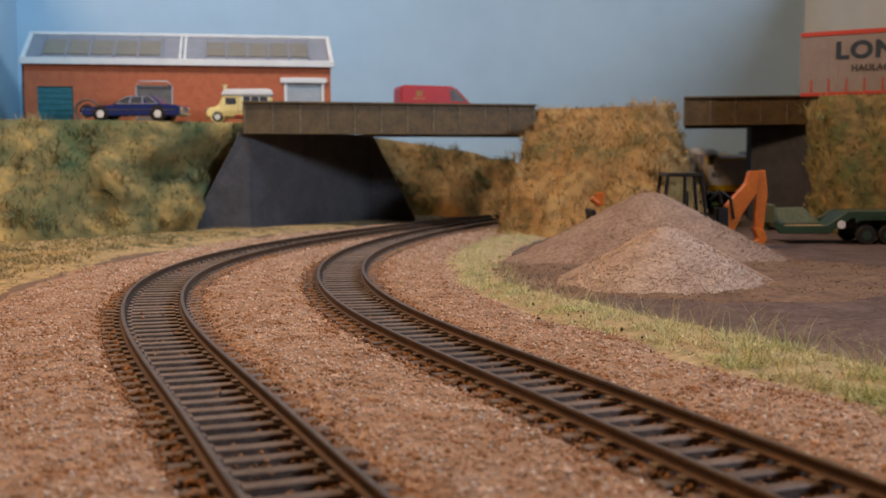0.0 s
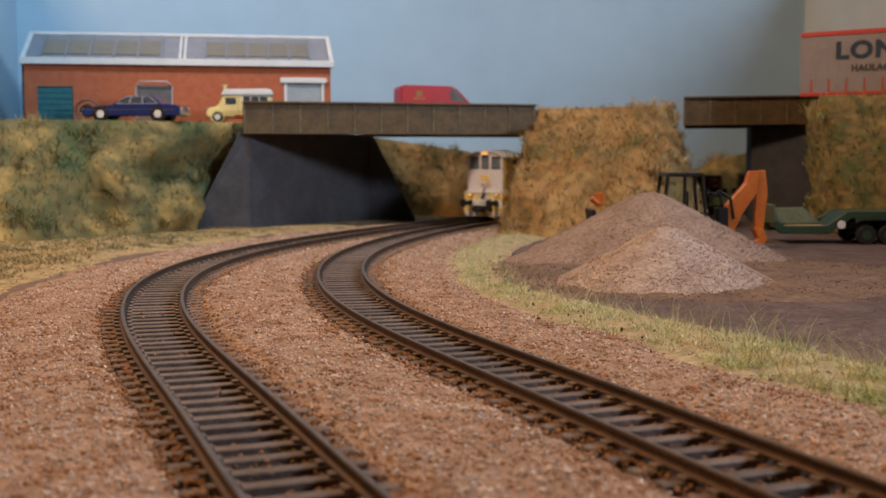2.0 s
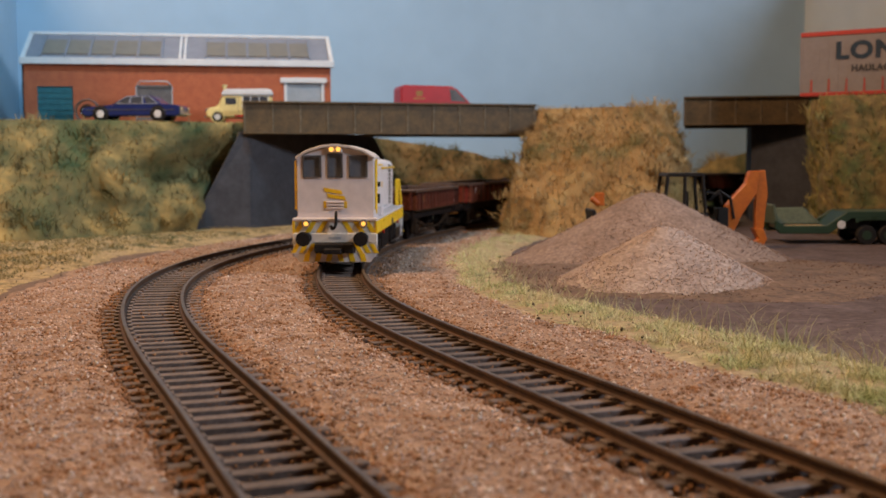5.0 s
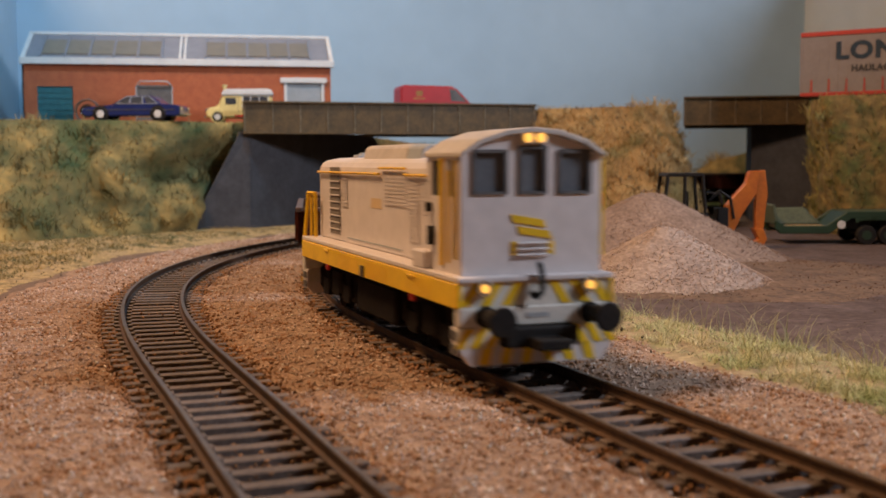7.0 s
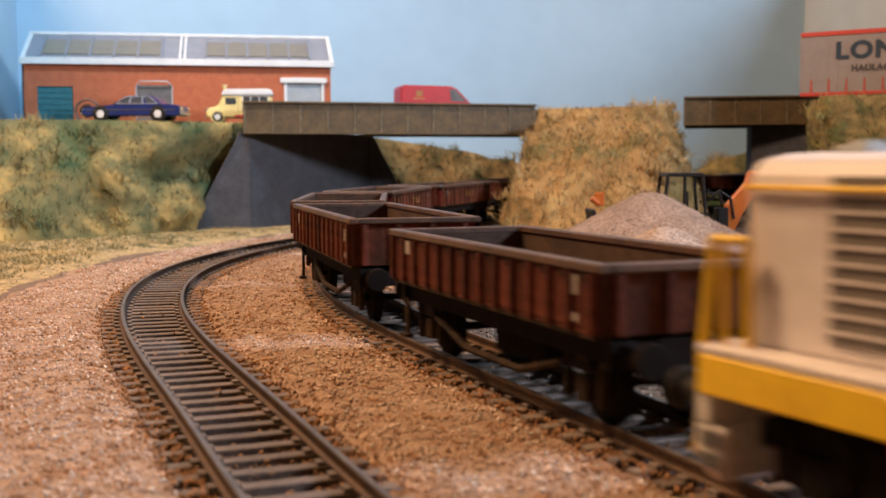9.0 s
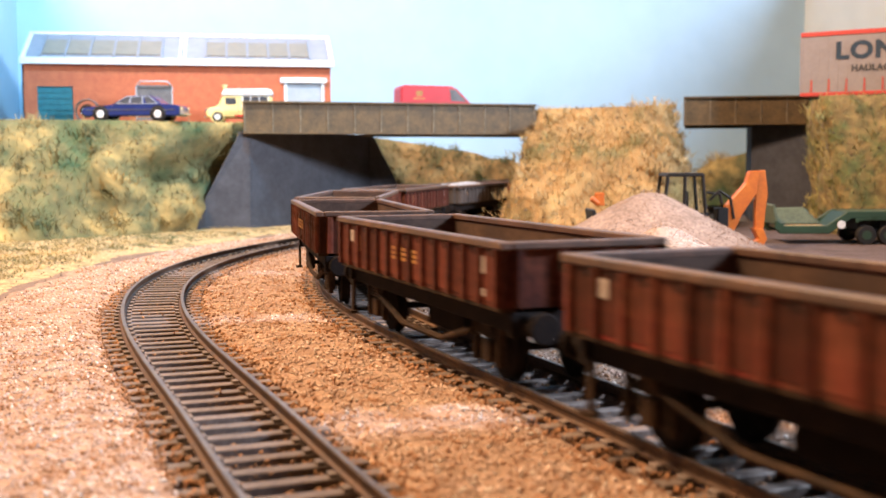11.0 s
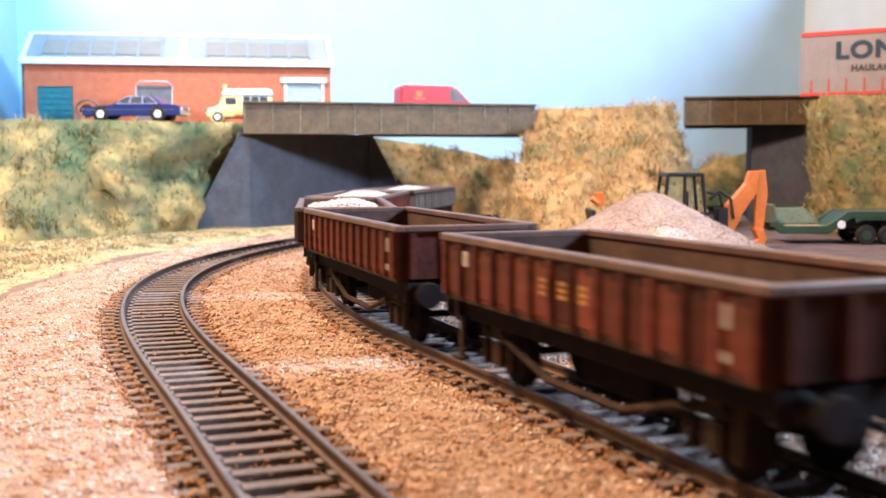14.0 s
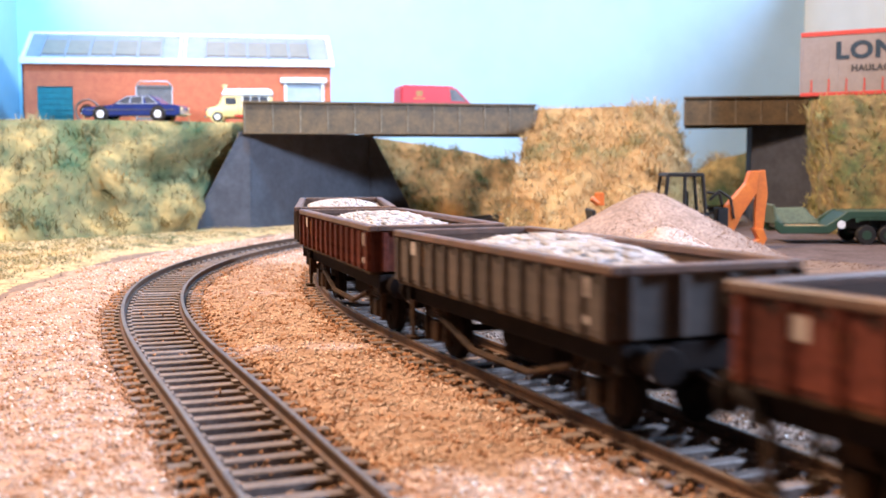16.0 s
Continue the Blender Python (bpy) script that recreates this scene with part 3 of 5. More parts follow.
# ---------------------------------------------------------------- train
AXLES = []
def wheelset(parent, x, r, name="wheelset"):
    g = Geo()
    for s in (-1, 1):
        g.tube((0, s * 6.9, 0), (0, s * 8.9, 0), r, 22)
        g.tube((0, s * 6.4, 0), (0, s * 7.2, 0), r + 0.7, 22)
        for k in range(6):
            a = math.pi * k / 3
            g.tube((math.cos(a) * r * 0.55, s * 8.7, math.sin(a) * r * 0.55), (math.cos(a) * r * 0.55, s * 9.1, math.sin(a) * r * 0.55), r * 0.16, 6)
    g.tube((0, -12, 0), (0, 12, 0), 0.9, 8)
    ob = part(name, g, "under", parent, at=put(x, 0, r))
    AXLES.append((ob, x, r))
    return ob


MOVERS = []          # thing, distance of its middle behind the first wagon's front, half the distance of its two pivots


def buffer(parent, x, y, z, way, mat="black", more=0.0):
    n = 5.0 + more
    b = part("buffer", Geo().tube((x, y, z), (x + way * n, y, z), 1.7, 14), mat, parent)
    part("buffer_head", Geo().tube((x + way * n, y, z), (x + way * (n + 1.4), y, z), 3.0, 20).tube((x, y, z), (x + way * 1.4, y, z), 2.2, 14), mat, b, bevel=0.25)


def wagon(body_mat, label, logo=False, load=False, L2=53.5, Z1=27.8):
    w = thing("box_wagon", Matrix(), label, "wagon", "wagons of the train")
    B, Z0 = 16.6, 16.6
    wide = (L2 - 2.2) / 51.3
    tub = part("tub", Geo().box(-L2 + 1, L2 - 1, -B + 0.5, B - 0.5, Z0, Z0 + 1), body_mat, w)
    for s in (-1, 1):
        part("side_panel", Geo().box(-L2 + 1, L2 - 1, s * B - 0.5, s * B + 0.5, Z0, Z1), body_mat, tub)
        part("end_panel", Geo().box(s * (L2 - 1) - 0.5, s * (L2 - 1) + 0.5, -B, B, Z0, Z1), body_mat, tub)
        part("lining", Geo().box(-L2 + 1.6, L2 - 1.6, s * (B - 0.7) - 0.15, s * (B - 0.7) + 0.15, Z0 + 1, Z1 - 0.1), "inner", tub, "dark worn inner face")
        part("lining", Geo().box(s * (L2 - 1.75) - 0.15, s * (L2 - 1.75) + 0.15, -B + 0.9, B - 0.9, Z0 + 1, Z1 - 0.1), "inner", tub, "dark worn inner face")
        part("top_rim", Geo().box(-L2 - 0.6, L2 + 0.6, s * B - 1.25, s * B + 1.15, Z1 - 0.3, Z1 + 1.3), "rim", w, "rusty worn top rim", bevel=0.3)
        part("top_rim", Geo().box(s * (L2 - 0.6) - 1.2, s * (L2 - 0.6) + 1.2, -B + 1.3, B - 1.3, Z1 - 0.3, Z1 + 1.25), "rim", w, "rusty worn top rim", bevel=0.3)
        for k in range(14):
            x = -L2 + 2.2 + k * (2 * L2 - 4.4) / 13
            part("rib", RIB[body_mat, Z1], body_mat, w, at=put(x, s * (B + 0.5), 0, 0 if s > 0 else 180))
            part("rib_cap", CAPS[Z1], "under", w, "dark notch under the rim", at=put(x, s * (B + 0.5), 0, 0 if s > 0 else 180))
        for k in range(13):
            x = -L2 + 2.2 + (k + 0.5) * (2 * L2 - 4.4) / 13
            part("panel", PANEL[body_mat, Z1], body_mat, w, at=put(x, s * (B + 0.5), 0, 0 if s > 0 else 180))
        for k in range(4):
            y = -B + 3 + k * (2 * B - 6) / 3
            part("rib", RIB[body_mat, Z1], body_mat, w, at=put(s * (L2 - 0.4), y, 0, -90 if s > 0 else 90))
        part("solebar", Geo().box(-L2 + 2, L2 - 2, s * 13.2 - 0.8, s * 13.2 + 0.8, 11.6, Z0 - 0.1), "under", w, bevel=0.2)
        part("ledge", Geo().box(-L2 + 1, L2 - 1, s * 15.6 - 1.4, s * 15.6 + 1.4, Z0 - 0.8, Z0 - 0.1), "frame_brown", w)
        part("headstock", Geo().box(s * (L2 - 2) - 1.2, s * (L2 - 2) + 1.2, -15, 15, 11.0, Z0 - 0.9), "under", w, bevel=0.2)
        for y in (-11.4, 11.4):
            buffer(w, s * (L2 - 0.8), y, 13.4, s, "under", 0.8)
        part("coupling", Geo().path([(s * (L2 - 1), 0, 10.5), (s * (L2 + 5), 0, 9.0), (s * (L2 + 9.5), 0, 9.2), (s * (L2 + 11.5), 0, 11.0)], 0.7, 6)
             .tube((s * (L2 + 9), -4.5, 9.2), (s * (L2 + 9), 4.5, 9.2), 0.6, 6), "black", w)
        # suspension over each axle: axlebox, springs and guard irons
        for x in (-36, 36):
            part("axlebox", Geo().box(x - 1.9, x + 1.9, s * 12.0 - 1.2, s * 12.0 + 1.6, 3.9, 8.4), "frame_brown", w, bevel=0.3)
            for o in (-5.8, 5.8):
                part("spring_hanger", Geo().box(x + o - 0.6, x + o + 0.6, s * 12.3 - 0.8, s * 12.3 + 0.8, 3.4, 12.5), "frame_brown", w, bevel=0.25)
            for k in range(4):
                part("spring_leaf", Geo().box(x - 4.3 + k * 0.6, x + 4.3 - k * 0.6, s * 12.2 - 0.9, s * 12.2 + 0.9, 9.0 + k * 0.62, 9.45 + k * 0.62), "frame_brown", w)
        part("brake_rod", Geo().path([(-30, s * 13.4, 9.5), (-12, s * 13.8, 5.4), (14, s * 13.8, 5.4), (30, s * 13.4, 9.5)], 0.75, 6), "frame_brown", w)
        part("step_iron", Geo().box(s * (L2 - 5) - 0.8, s * (L2 - 5) + 0.8, s * 14.6, s * 15.4, 3.6, 12.2).box(s * (L2 - 5) - 1.9, s * (L2 - 5) + 1.9, s * 14.2, s * 16.4, 3.2, 4.0), "frame_brown", w)
        part("data_panel", Geo().box(s * -44 * wide - 1.5, s * -44 * wide + 1.5, s * (B + 0.68), s * (B + 0.80), 22.6, 25.8), "decal_white", w, "faded white data panel")
        part("data_panel", Geo().box(s * 41.6 * wide - 1.3, s * 41.6 * wide + 1.3, s * (B + 0.68), s * (B + 0.80), 23.0, 26.0), "decal_white", w, "faded white data panel")
        part("data_panel", Geo().box(s * -44 * wide - 2.2, s * -44 * wide + 1.6, s * (B + 0.68), s * (B + 0.80), 18.2, 19.6), "decal_white", w, "faded white data panel")
        part("data_panel", Geo().box(s * 35.6 * wide - 1.2, s * 35.6 * wide + 1.2, s * (B + 0.68), s * (B + 0.80), 21.0, 25.2), "decal_gold", w, "faded gold data panel")
        if logo:
            for k in range(3):
                x = s * (5 - k * 7.0)
                for j in range(3):
                    part("emblem_bar", Geo().box(x - 1.25, x + 1.25, s * (B + 1.72), s * (B + 1.84), 21.4 + j * 1.1, 22.1 + j * 1.1), "decal_gold", w, "faded gold emblem bars")
    part("underframe", Geo().box(-L2 + 3, L2 - 3, -9, 9, 12.6, 15.6).box(-10, 12, -8, -2, 5.5, 12.6).tube((-26, 4, 8.5), (-14, 4, 8.5), 3, 12), "under", w)
    if load:
        rng = np.random.default_rng(load)
        k = 2600
        x, y = rng.uniform(-40, 36, k), rng.uniform(-13.5, 13.5, k)
        top = 28.4 - (np.abs(x + 3) / 40) ** 3 * 8 - (np.abs(y) / 14) ** 2 * 2.6 + smooth_noise(x, y, 12, load) * 1.3
        g = Geo()
        xs, ys = np.linspace(-45, 44, 30), np.linspace(-14.8, 14.8, 12)
        gx, gy = np.meshgrid(xs, ys)
        gz = 28.1 - (np.abs(gx + 3) / 40) ** 3 * 8 - (np.abs(gy) / 14) ** 2 * 2.6 + smooth_noise(gx, gy, 12, load) * 1.3
        vv = [(a, b, max(c, 17.8)) for a, b, c in zip(gx.ravel(), gy.ravel(), gz.ravel())]
        ff = [(j * 30 + i, j * 30 + i + 1, (j + 1) * 30 + i + 1, (j + 1) * 30 + i) for j in range(11) for i in range(29)]
        part("stone_load", g.add(vv, ff), "load", w, "heaped load of pale stone", smooth=True)
        stones = grains("loose_stone", np.stack([x, y, top], 1), rng.uniform(0.4, 0.95, k), "load", rng)
        stones.parent = w
        tagged(stones, "pale grey stones", kind="stuff")
    for x in (-36, 36):
        wheelset(w, x, 6.2)
    return w


LONG, SHORT = (53.5, 27.8), (49.4, 26.8)          # half the length and the side's height of the two kinds of wagon
RIB, PANEL, CAPS = {}, {}, {}
for _, high in (LONG, SHORT):
    CAPS[high] = Geo().box(1.0, 3.1, 0.1, 0.45, high - 1.9, high - 0.35).mesh("rib_cap", "under")
    for key in ("rust", "rust_red", "rust_grey"):
        PANEL[key, high] = Geo().box(-3.0, 3.0, -0.1, 0.16, 17.4, high - 0.6).mesh("panel", key, bevel=0.1)
        RIB[key, high] = Geo().prism([(-0.95, -0.05), (0.95, -0.05), (0.6, 1.0), (-0.6, 1.0)], 16.7, high - 0.4).mesh("rib", key)

# kind, look, emblem, load, and the distance of its middle behind the first wagon's front
WAGONS = [("rust", "empty rust-brown open box wagon, dark and weathered", False, 0, SHORT, 54.0), ("rust_red", "empty maroon open box wagon with rusty ribs", False, 0, LONG, 185.5),
          ("rust", "empty rust-brown open box wagon with a faded emblem", True, 0, LONG, 317.5), ("rust_red", "empty maroon open box wagon with gold emblem bars", True, 0, LONG, 449.5),
          ("rust_red", "empty maroon open box wagon with faded emblem bars", True, 0, LONG, 582.3), ("rust", "empty brown-red open box wagon with worn paint", False, 0, (52.0, 27.8), 713.2),
          ("rust_grey", "grey-brown open box wagon with a pale stone load", False, 11, SHORT, 843.5), ("rust", "rust-brown open box wagon carrying pale stone", False, 12, SHORT, 958.5),
          ("rust_grey", "last rusty box wagon of the train, stone loaded", False, 13, SHORT, 1074.0)]
for mat, label, logo, load, (half, high), behind in WAGONS:
    MOVERS.append((wagon(mat, label, logo, load, half, high), behind, 36.0))


def loco():
    t = thing("diesel_locomotive", Matrix(), "pale grey model diesel locomotive with yellow sole band and chevrons", "locomotive")
    X0, X1, CAB = -73.0, 65.5, 42.5
    # frame and footplate
    part("footplate", Geo().box(X0, X1, -17.4, 17.4, 19.4, 20.6), "loco_grey", t, bevel=0.25)
    for s in (-1, 1):
        part("sole_band", Geo().box(X0 + 0.3, X1 - 0.3, s * 17.0 - 0.5, s * 17.0 + 0.5, 14.2, 19.3), "yellow", t, "yellow sole band", bevel=0.2)
        for x0 in (-27, -1, 31):
            for k in range(6):
                part("louvre", Geo().box(x0, x0 + 18, s * 17.48, s * 17.60, 15.2 + k * 0.6, 15.5 + k * 0.6), "yellow", t)
        part("jacking_point", Geo().box(-4.4, -2.2, s * 17.5, s * 18.1, 14.4, 17.2), "dark_grey", t)
        part("tail_marker", Geo().tube((-40.6, s * 16.8, 13.5), (-40.6, s * 17.7, 13.5), 0.9, 10), "lamp_red", t, "small red lamp")
        part("tail_marker", Geo().tube((36.2, s * 16.8, 13.5), (36.2, s * 17.7, 13.5), 0.9, 10), "lamp_red", t, "small red lamp")
        for x in (-40.6, 36.2):
            part("lifting_lug", Geo().box(x - 2.2, x + 2.2, s * 17.45, s * 18.0, 18.0, 18.8), "yellow", t, bevel=0.2)
    part("frame", Geo().box(X0 + 2, X1 - 2, -13, 13, 13, 19.3), "under", t)
    # bogies
    for c in (-44, 38):
        g = Geo()
        for s in (-1, 1):
            g.box(c - 19, c + 19, s * 12.2 - 1.2, s * 12.2 + 1.2, 4.6, 12.8)
            for x in (c - 11.5, c + 11.5):
                g.box(x - 3.2, x + 3.2, s * 13.2 - 1, s * 13.2 + 1.6, 4, 9.2)
                g.tube((x - 4.6, s * 13.6, 6), (x - 4.6, s * 13.6, 12), 1.2, 8).tube((x + 4.6, s * 13.6, 6), (x + 4.6, s * 13.6, 12), 1.2, 8)
            g.box(c - 4, c + 4, s * 13.2 - 1, s * 13.2 + 1.4, 5, 12)
        part("bogie_frame", g.box(c - 5, c + 5, -11, 11, 7, 13), "under", t, bevel=0.25)
        for x in (c - 11.5, c + 11.5):
            wheelset(t, x, 6.6)
    part("fuel_tank", Geo().box(-20.5, 14.5, -14.5, 14.5, 3.6, 13), "under", t, bevel=0.8)
    # hood
    HW, HZ = 12.4, 45.0
    arc = [(HW, 20.6), (HW, HZ - 4.2)] + [(HW - 3.2 + 3.2 * math.cos(a), HZ - 4.2 + 3.4 * math.sin(a)) for a in (0.4, 0.9, 1.3)] + [(6, HZ - 0.2), (0, HZ)]
    outline = arc + [(-y, z) for y, z in arc[-2::-1]]
    part("hood", Geo().section(outline, X0 + 3.8, CAB), "loco_grey", t, "pale grey engine hood", bevel=0.35, segments=2)
    part("roof_box", Geo().section([(8, HZ - 1), (7, HZ + 2.5), (5.5, HZ + 3.2), (-5.5, HZ + 3.2), (-7, HZ + 2.5), (-8, HZ - 1)], -36, 3), "loco_roof", t, bevel=0.4)
    part("roof_box", Geo().section([(8, HZ - 1), (7, HZ + 2.3), (5.5, HZ + 3.0), (-5.5, HZ + 3.0), (-7, HZ + 2.3), (-8, HZ - 1)], 3.2, 14), "grey", t, "paler front end of the roof box", bevel=0.4)
    part("exhaust", Geo().box(-64, -59, -3, 3, HZ - 0.5, HZ + 0.8).box(-63, -60, -1.5, 1.5, HZ + 0.5, HZ + 1.4), "grey", t, bevel=0.2)
    for s in (-1, 1):
        y = s * HW
        part("hood_rail", Geo().path([(X0 + 4.4, y + s * 0.7, HZ - 4.4), (-3, y + s * 0.7, HZ - 4.4)], 0.4).path([(-3, y + s * 0.7, HZ - 2.9), (18, y + s * 0.7, HZ - 2.9)], 0.4)
             .path([(18, y + s * 0.7, HZ - 4.4), (CAB - 2, y + s * 0.7, HZ - 4.4)], 0.4), "yellow", t, "thin yellow handrail")
        grille = part("radiator_grille", Geo().box(-55.5, -44, y - 0.2, y + s * 0.25, 22.5, HZ - 2.9), "grille", t, "dark louvred radiator grille")
        for k in range(9):
            z = 23.8 + k * 2.0
            part("slat", Geo().box(-55.5, -44, y + s * 0.3 - 0.25, y + s * 0.3 + 0.1, z, z + 0.35), "loco_grey", grille)
        for x0, x1, z0, n in ((-41.5, -36, 31, 9), (0, 17.5, 33, 8), (20, 27, 25, 15), (29, 39, 32, 8)):
            vent = part("louvre_panel", Geo().box(x0, x1, y - 0.2, y + s * 0.2, z0 - 0.3, z0 + n * 0.95), "loco_grey", t)
            for k in range(n):
                part("slat", Geo().box(x0 + 0.3, x1 - 0.3, y + s * 0.2 - 0.05, y + s * 0.2 + 0.05, z0 + k * 0.95, z0 + k * 0.95 + 0.45), "loco_grey", vent)
        part("emblem_patch", Geo().box(-12.5, -3.5, y + s * 0.03 - 0.05, y + s * 0.03 + 0.05, 31.6, 34.2), "faded_yellow", t, "small faded yellow emblem patch")
        part("door_seam", Geo().box(-36, 14, y + s * 0.05 - 0.12, y + s * 0.05 + 0.12, 22.0, 22.4), "grey", t)
        # handrail frames at the hood's outer end
        part("end_rail", Geo().path([(X0 + 0.4, s * 16.6, 19.6), (X0 + 0.8, s * 15.4, 34.0), (X0 + 5.8, s * 14.4, 34.0), (X0 + 6.2, s * 14.4, 20.6)], 0.65), "yellow", t, "yellow end handrail")
        part("end_post", Geo().path([(X0 + 2.6, s * 15, 20.6), (X0 + 2.4, s * 14.8, 34)], 0.5), "yellow", t, "yellow end handrail")
    # cab
    CW = 15.6
    roof = [(-CW - 0.6, 44.6), (-CW - 0.6, 45.6), (-12, 48.3), (-6, 50.2), (0, 50.8), (6, 50.2), (12, 48.3), (CW + 0.6, 45.6), (CW + 0.6, 44.6), (11.6, 47.2), (6, 49.0), (0, 49.6), (-6, 49.0), (-11.6, 47.2)]
    part("cab_roof", Geo().section(roof, CAB - 1.5, X1 - 1.6), "loco_roof", t, "pale grey curved cab roof", bevel=0.2)

    def cut_wall(y0, y1, z0, z1, holes, crown):
        """A wall with window openings, in y and z, as strips; crown(y): its upper edge."""
        g, ys = Geo(), sorted({y0, y1, *[h[0] for h in holes], *[h[1] for h in holes]})
        out = []
        for a, b in zip(ys, ys[1:]):
            hole = next((h for h in holes if h[0] <= a and b <= h[1]), None)
            m = max(1, int((b - a) / 2.5))
            for k in range(m):
                p, q = a + (b - a) * k / m, a + (b - a) * (k + 1) / m
                if hole:
                    out.append([(p, z0), (q, z0), (q, hole[2]), (p, hole[2])])
                    out.append([(p, hole[3]), (q, hole[3]), (q, crown(q)), (p, crown(p))])
                else:
                    out.append([(p, z0), (q, z0), (q, crown(q)), (p, crown(p))])
        return out

    crown = lambda y: 49.4 - 4.4 * (abs(y) / 15.6) ** 2
    holes = [(-13.2, -5.8, 37.2, 46.0), (-3.0, 3.0, 37.2, 46.8), (5.8, 13.2, 37.2, 46.0)]
    for name, x0, x1 in (("cab_front", X1 - 4, X1 - 2.8), ("cab_back", CAB - 0.8, CAB + 0.4)):
        g = Geo()
        for strip in cut_wall(-CW, CW, 20.6, 45, holes if name == "cab_front" else [(-13.4, -13.2, 37, 44)], crown):
            g.section(strip, x0, x1)
        part(name, g, "loco_grey", t, weld=True)
    for y0, y1, z0, z1 in holes:
        win = part("cab_window", Geo().box(X1 - 3.6, X1 - 3.3, y0, y1, z0, z1), "car_glass", t, "dark glazed cab window")
        g = Geo()
        for a in ((y0 - 0.2, y0 + 0.5, z0, z1), (y1 - 0.5, y1 + 0.2, z0, z1), (y0, y1, z0 - 0.2, z0 + 0.5), (y0, y1, z1 - 0.5, z1 + 0.2)):
            g.box(X1 - 2.85, X1 - 2.5, *a)
        part("window_frame", g, "dark_grey", win)
    for s in (-1, 1):
        for x0, x1, z0, z1 in ((CAB, X1 - 2.9, 20.6, 36.5), (CAB, CAB + 2, 36.5, 44), (CAB + 8, CAB + 12, 36.5, 44), (X1 - 8, X1 - 2.9, 36.5, 44), (CAB, X1 - 2.9, 44, 45.4)):
            part("cab_panel", Geo().box(x0, x1, s * (CW - 0.5) - 0.5, s * (CW - 0.5) + 0.5, z0, z1), "loco_grey", t)
        part("side_window", Geo().box(CAB + 2, CAB + 8, s * (CW - 0.6) - 0.15, s * (CW - 0.6) + 0.15, 36.5, 44), "glass", t, "dark side window")
        part("cab_door", Geo().box(CAB + 12, X1 - 8, s * (CW - 0.9) - 0.3, s * (CW - 0.9) + 0.3, 20.8, 44), "dark_grey", t, "dark recessed cab door")
        part("door_post", Geo().box(CAB + 8.4, CAB + 9.8, s * (CW + 0.3) - 0.3, s * (CW + 0.3) + 0.3, 22, 44.5), "yellow", t, "yellow door post")
        part("door_handrail", Geo().path([(X1 - 8.5, s * (CW + 0.8), 23), (X1 - 8.5, s * (CW + 0.8), 42)], 0.4).path([(X1 - 4.0, s * (CW + 0.9), 24), (X1 - 4.0, s * (CW + 0.9), 44)], 0.4), "yellow", t, "yellow handrail")
        part("walkway_step", Geo().box(CAB - 6, CAB + 2, s * 15.8 - 1.6, s * 15.8 + 1.6, 20.6, 24.5), "loco_grey", t, bevel=0.3)
        part("mirror_arm", Geo().box(CAB + 1, CAB + 2.4, s * (CW + 0.6) - 0.5, s * (CW + 0.6) + 0.5, 33, 35).box(CAB + 2, CAB + 4, s * (CW + 0.6) - 0.5, s * (CW + 0.6) + 0.5, 26, 30), "black", t)
    # front: chevron band, beam, valance, lights
    for e, way in ((X1, 1), (X0, -1)):
        part("chevron_band", Geo().box(min(e - way * 2.6, e - way * 0.6), max(e - way * 2.6, e - way * 0.6), -17.2, 17.2, 14.5, 20.4), "chevron_white", t, "pale band with yellow chevron stripes")
        part("buffer_beam", Geo().box(min(e, e - way * 2.6), max(e, e - way * 2.6), -17.3, 17.3, 10.4, 14.4), "chevron_white", t, "pale grey buffer beam", bevel=0.3)
        valance = part("valance", prism_between([(e - way * 2.6, -14.6, 2.6), (e + way * 0.2, -14.6, 2.6), (e + way * 0.2, 14.6, 2.6), (e - way * 2.6, 14.6, 2.6)],
                                                [(e - way * 2.6, -17.2, 6.2), (e, -17.2, 6.2), (e, 17.2, 6.2), (e - way * 2.6, 17.2, 6.2)]), "loco_grey", t, "grey valance with yellow slanted stripes")
        for s in (-1, 1):
            a, b = sorted((s * 17.2, s * 8.4))
            part("valance_side", Geo().box(min(e, e - way * 2.6), max(e, e - way * 2.6), a, b, 6.3, 10.3), "chevron_white", valance)
            buffer(t, e - way * 0.2, s * 11.6, 12.6, way, "black", 3.4)
            steps = part("footstep", Geo().box(min(e - way * 0.6, e - way * 5.0), max(e - way * 0.6, e - way * 5.0), s * 16.6 - 0.4, s * 16.6 + 0.4, 4.6, 10.2), "loco_grey", t, "pale grey footsteps")
            for z in (4.9, 7.7):
                part("tread", Geo().box(min(e - way * 1.0, e - way * 4.6), max(e - way * 1.0, e - way * 4.6), s * 17.1 - 0.25, s * 17.1 + 0.25, z, z + 1.9), "dark_grey", steps)
            for k in range(3):
                y = s * (5.6 + k * 4.6)
                part("stripe", Geo().section([(y, 14.7), (y + s * 2.2, 14.7), (y - s * 1.2, 20.2), (y - s * 3.4, 20.2)][::1 if s > 0 else -1], e - way * 0.6 - 0.1, e - way * 0.6 + 0.12), "yellow", t)
            for k in range(3):
                y = s * (10.0 + k * 3.2)
                part("stripe", Geo().section([(y - s * 0.2, 6.3), (y + s * 1.7, 6.3), (y - s * 0.5, 10.2), (y - s * 2.4, 10.2)][::1 if s > 0 else -1], min(e, e + way * 0.14), max(e, e + way * 0.14)), "yellow", t)
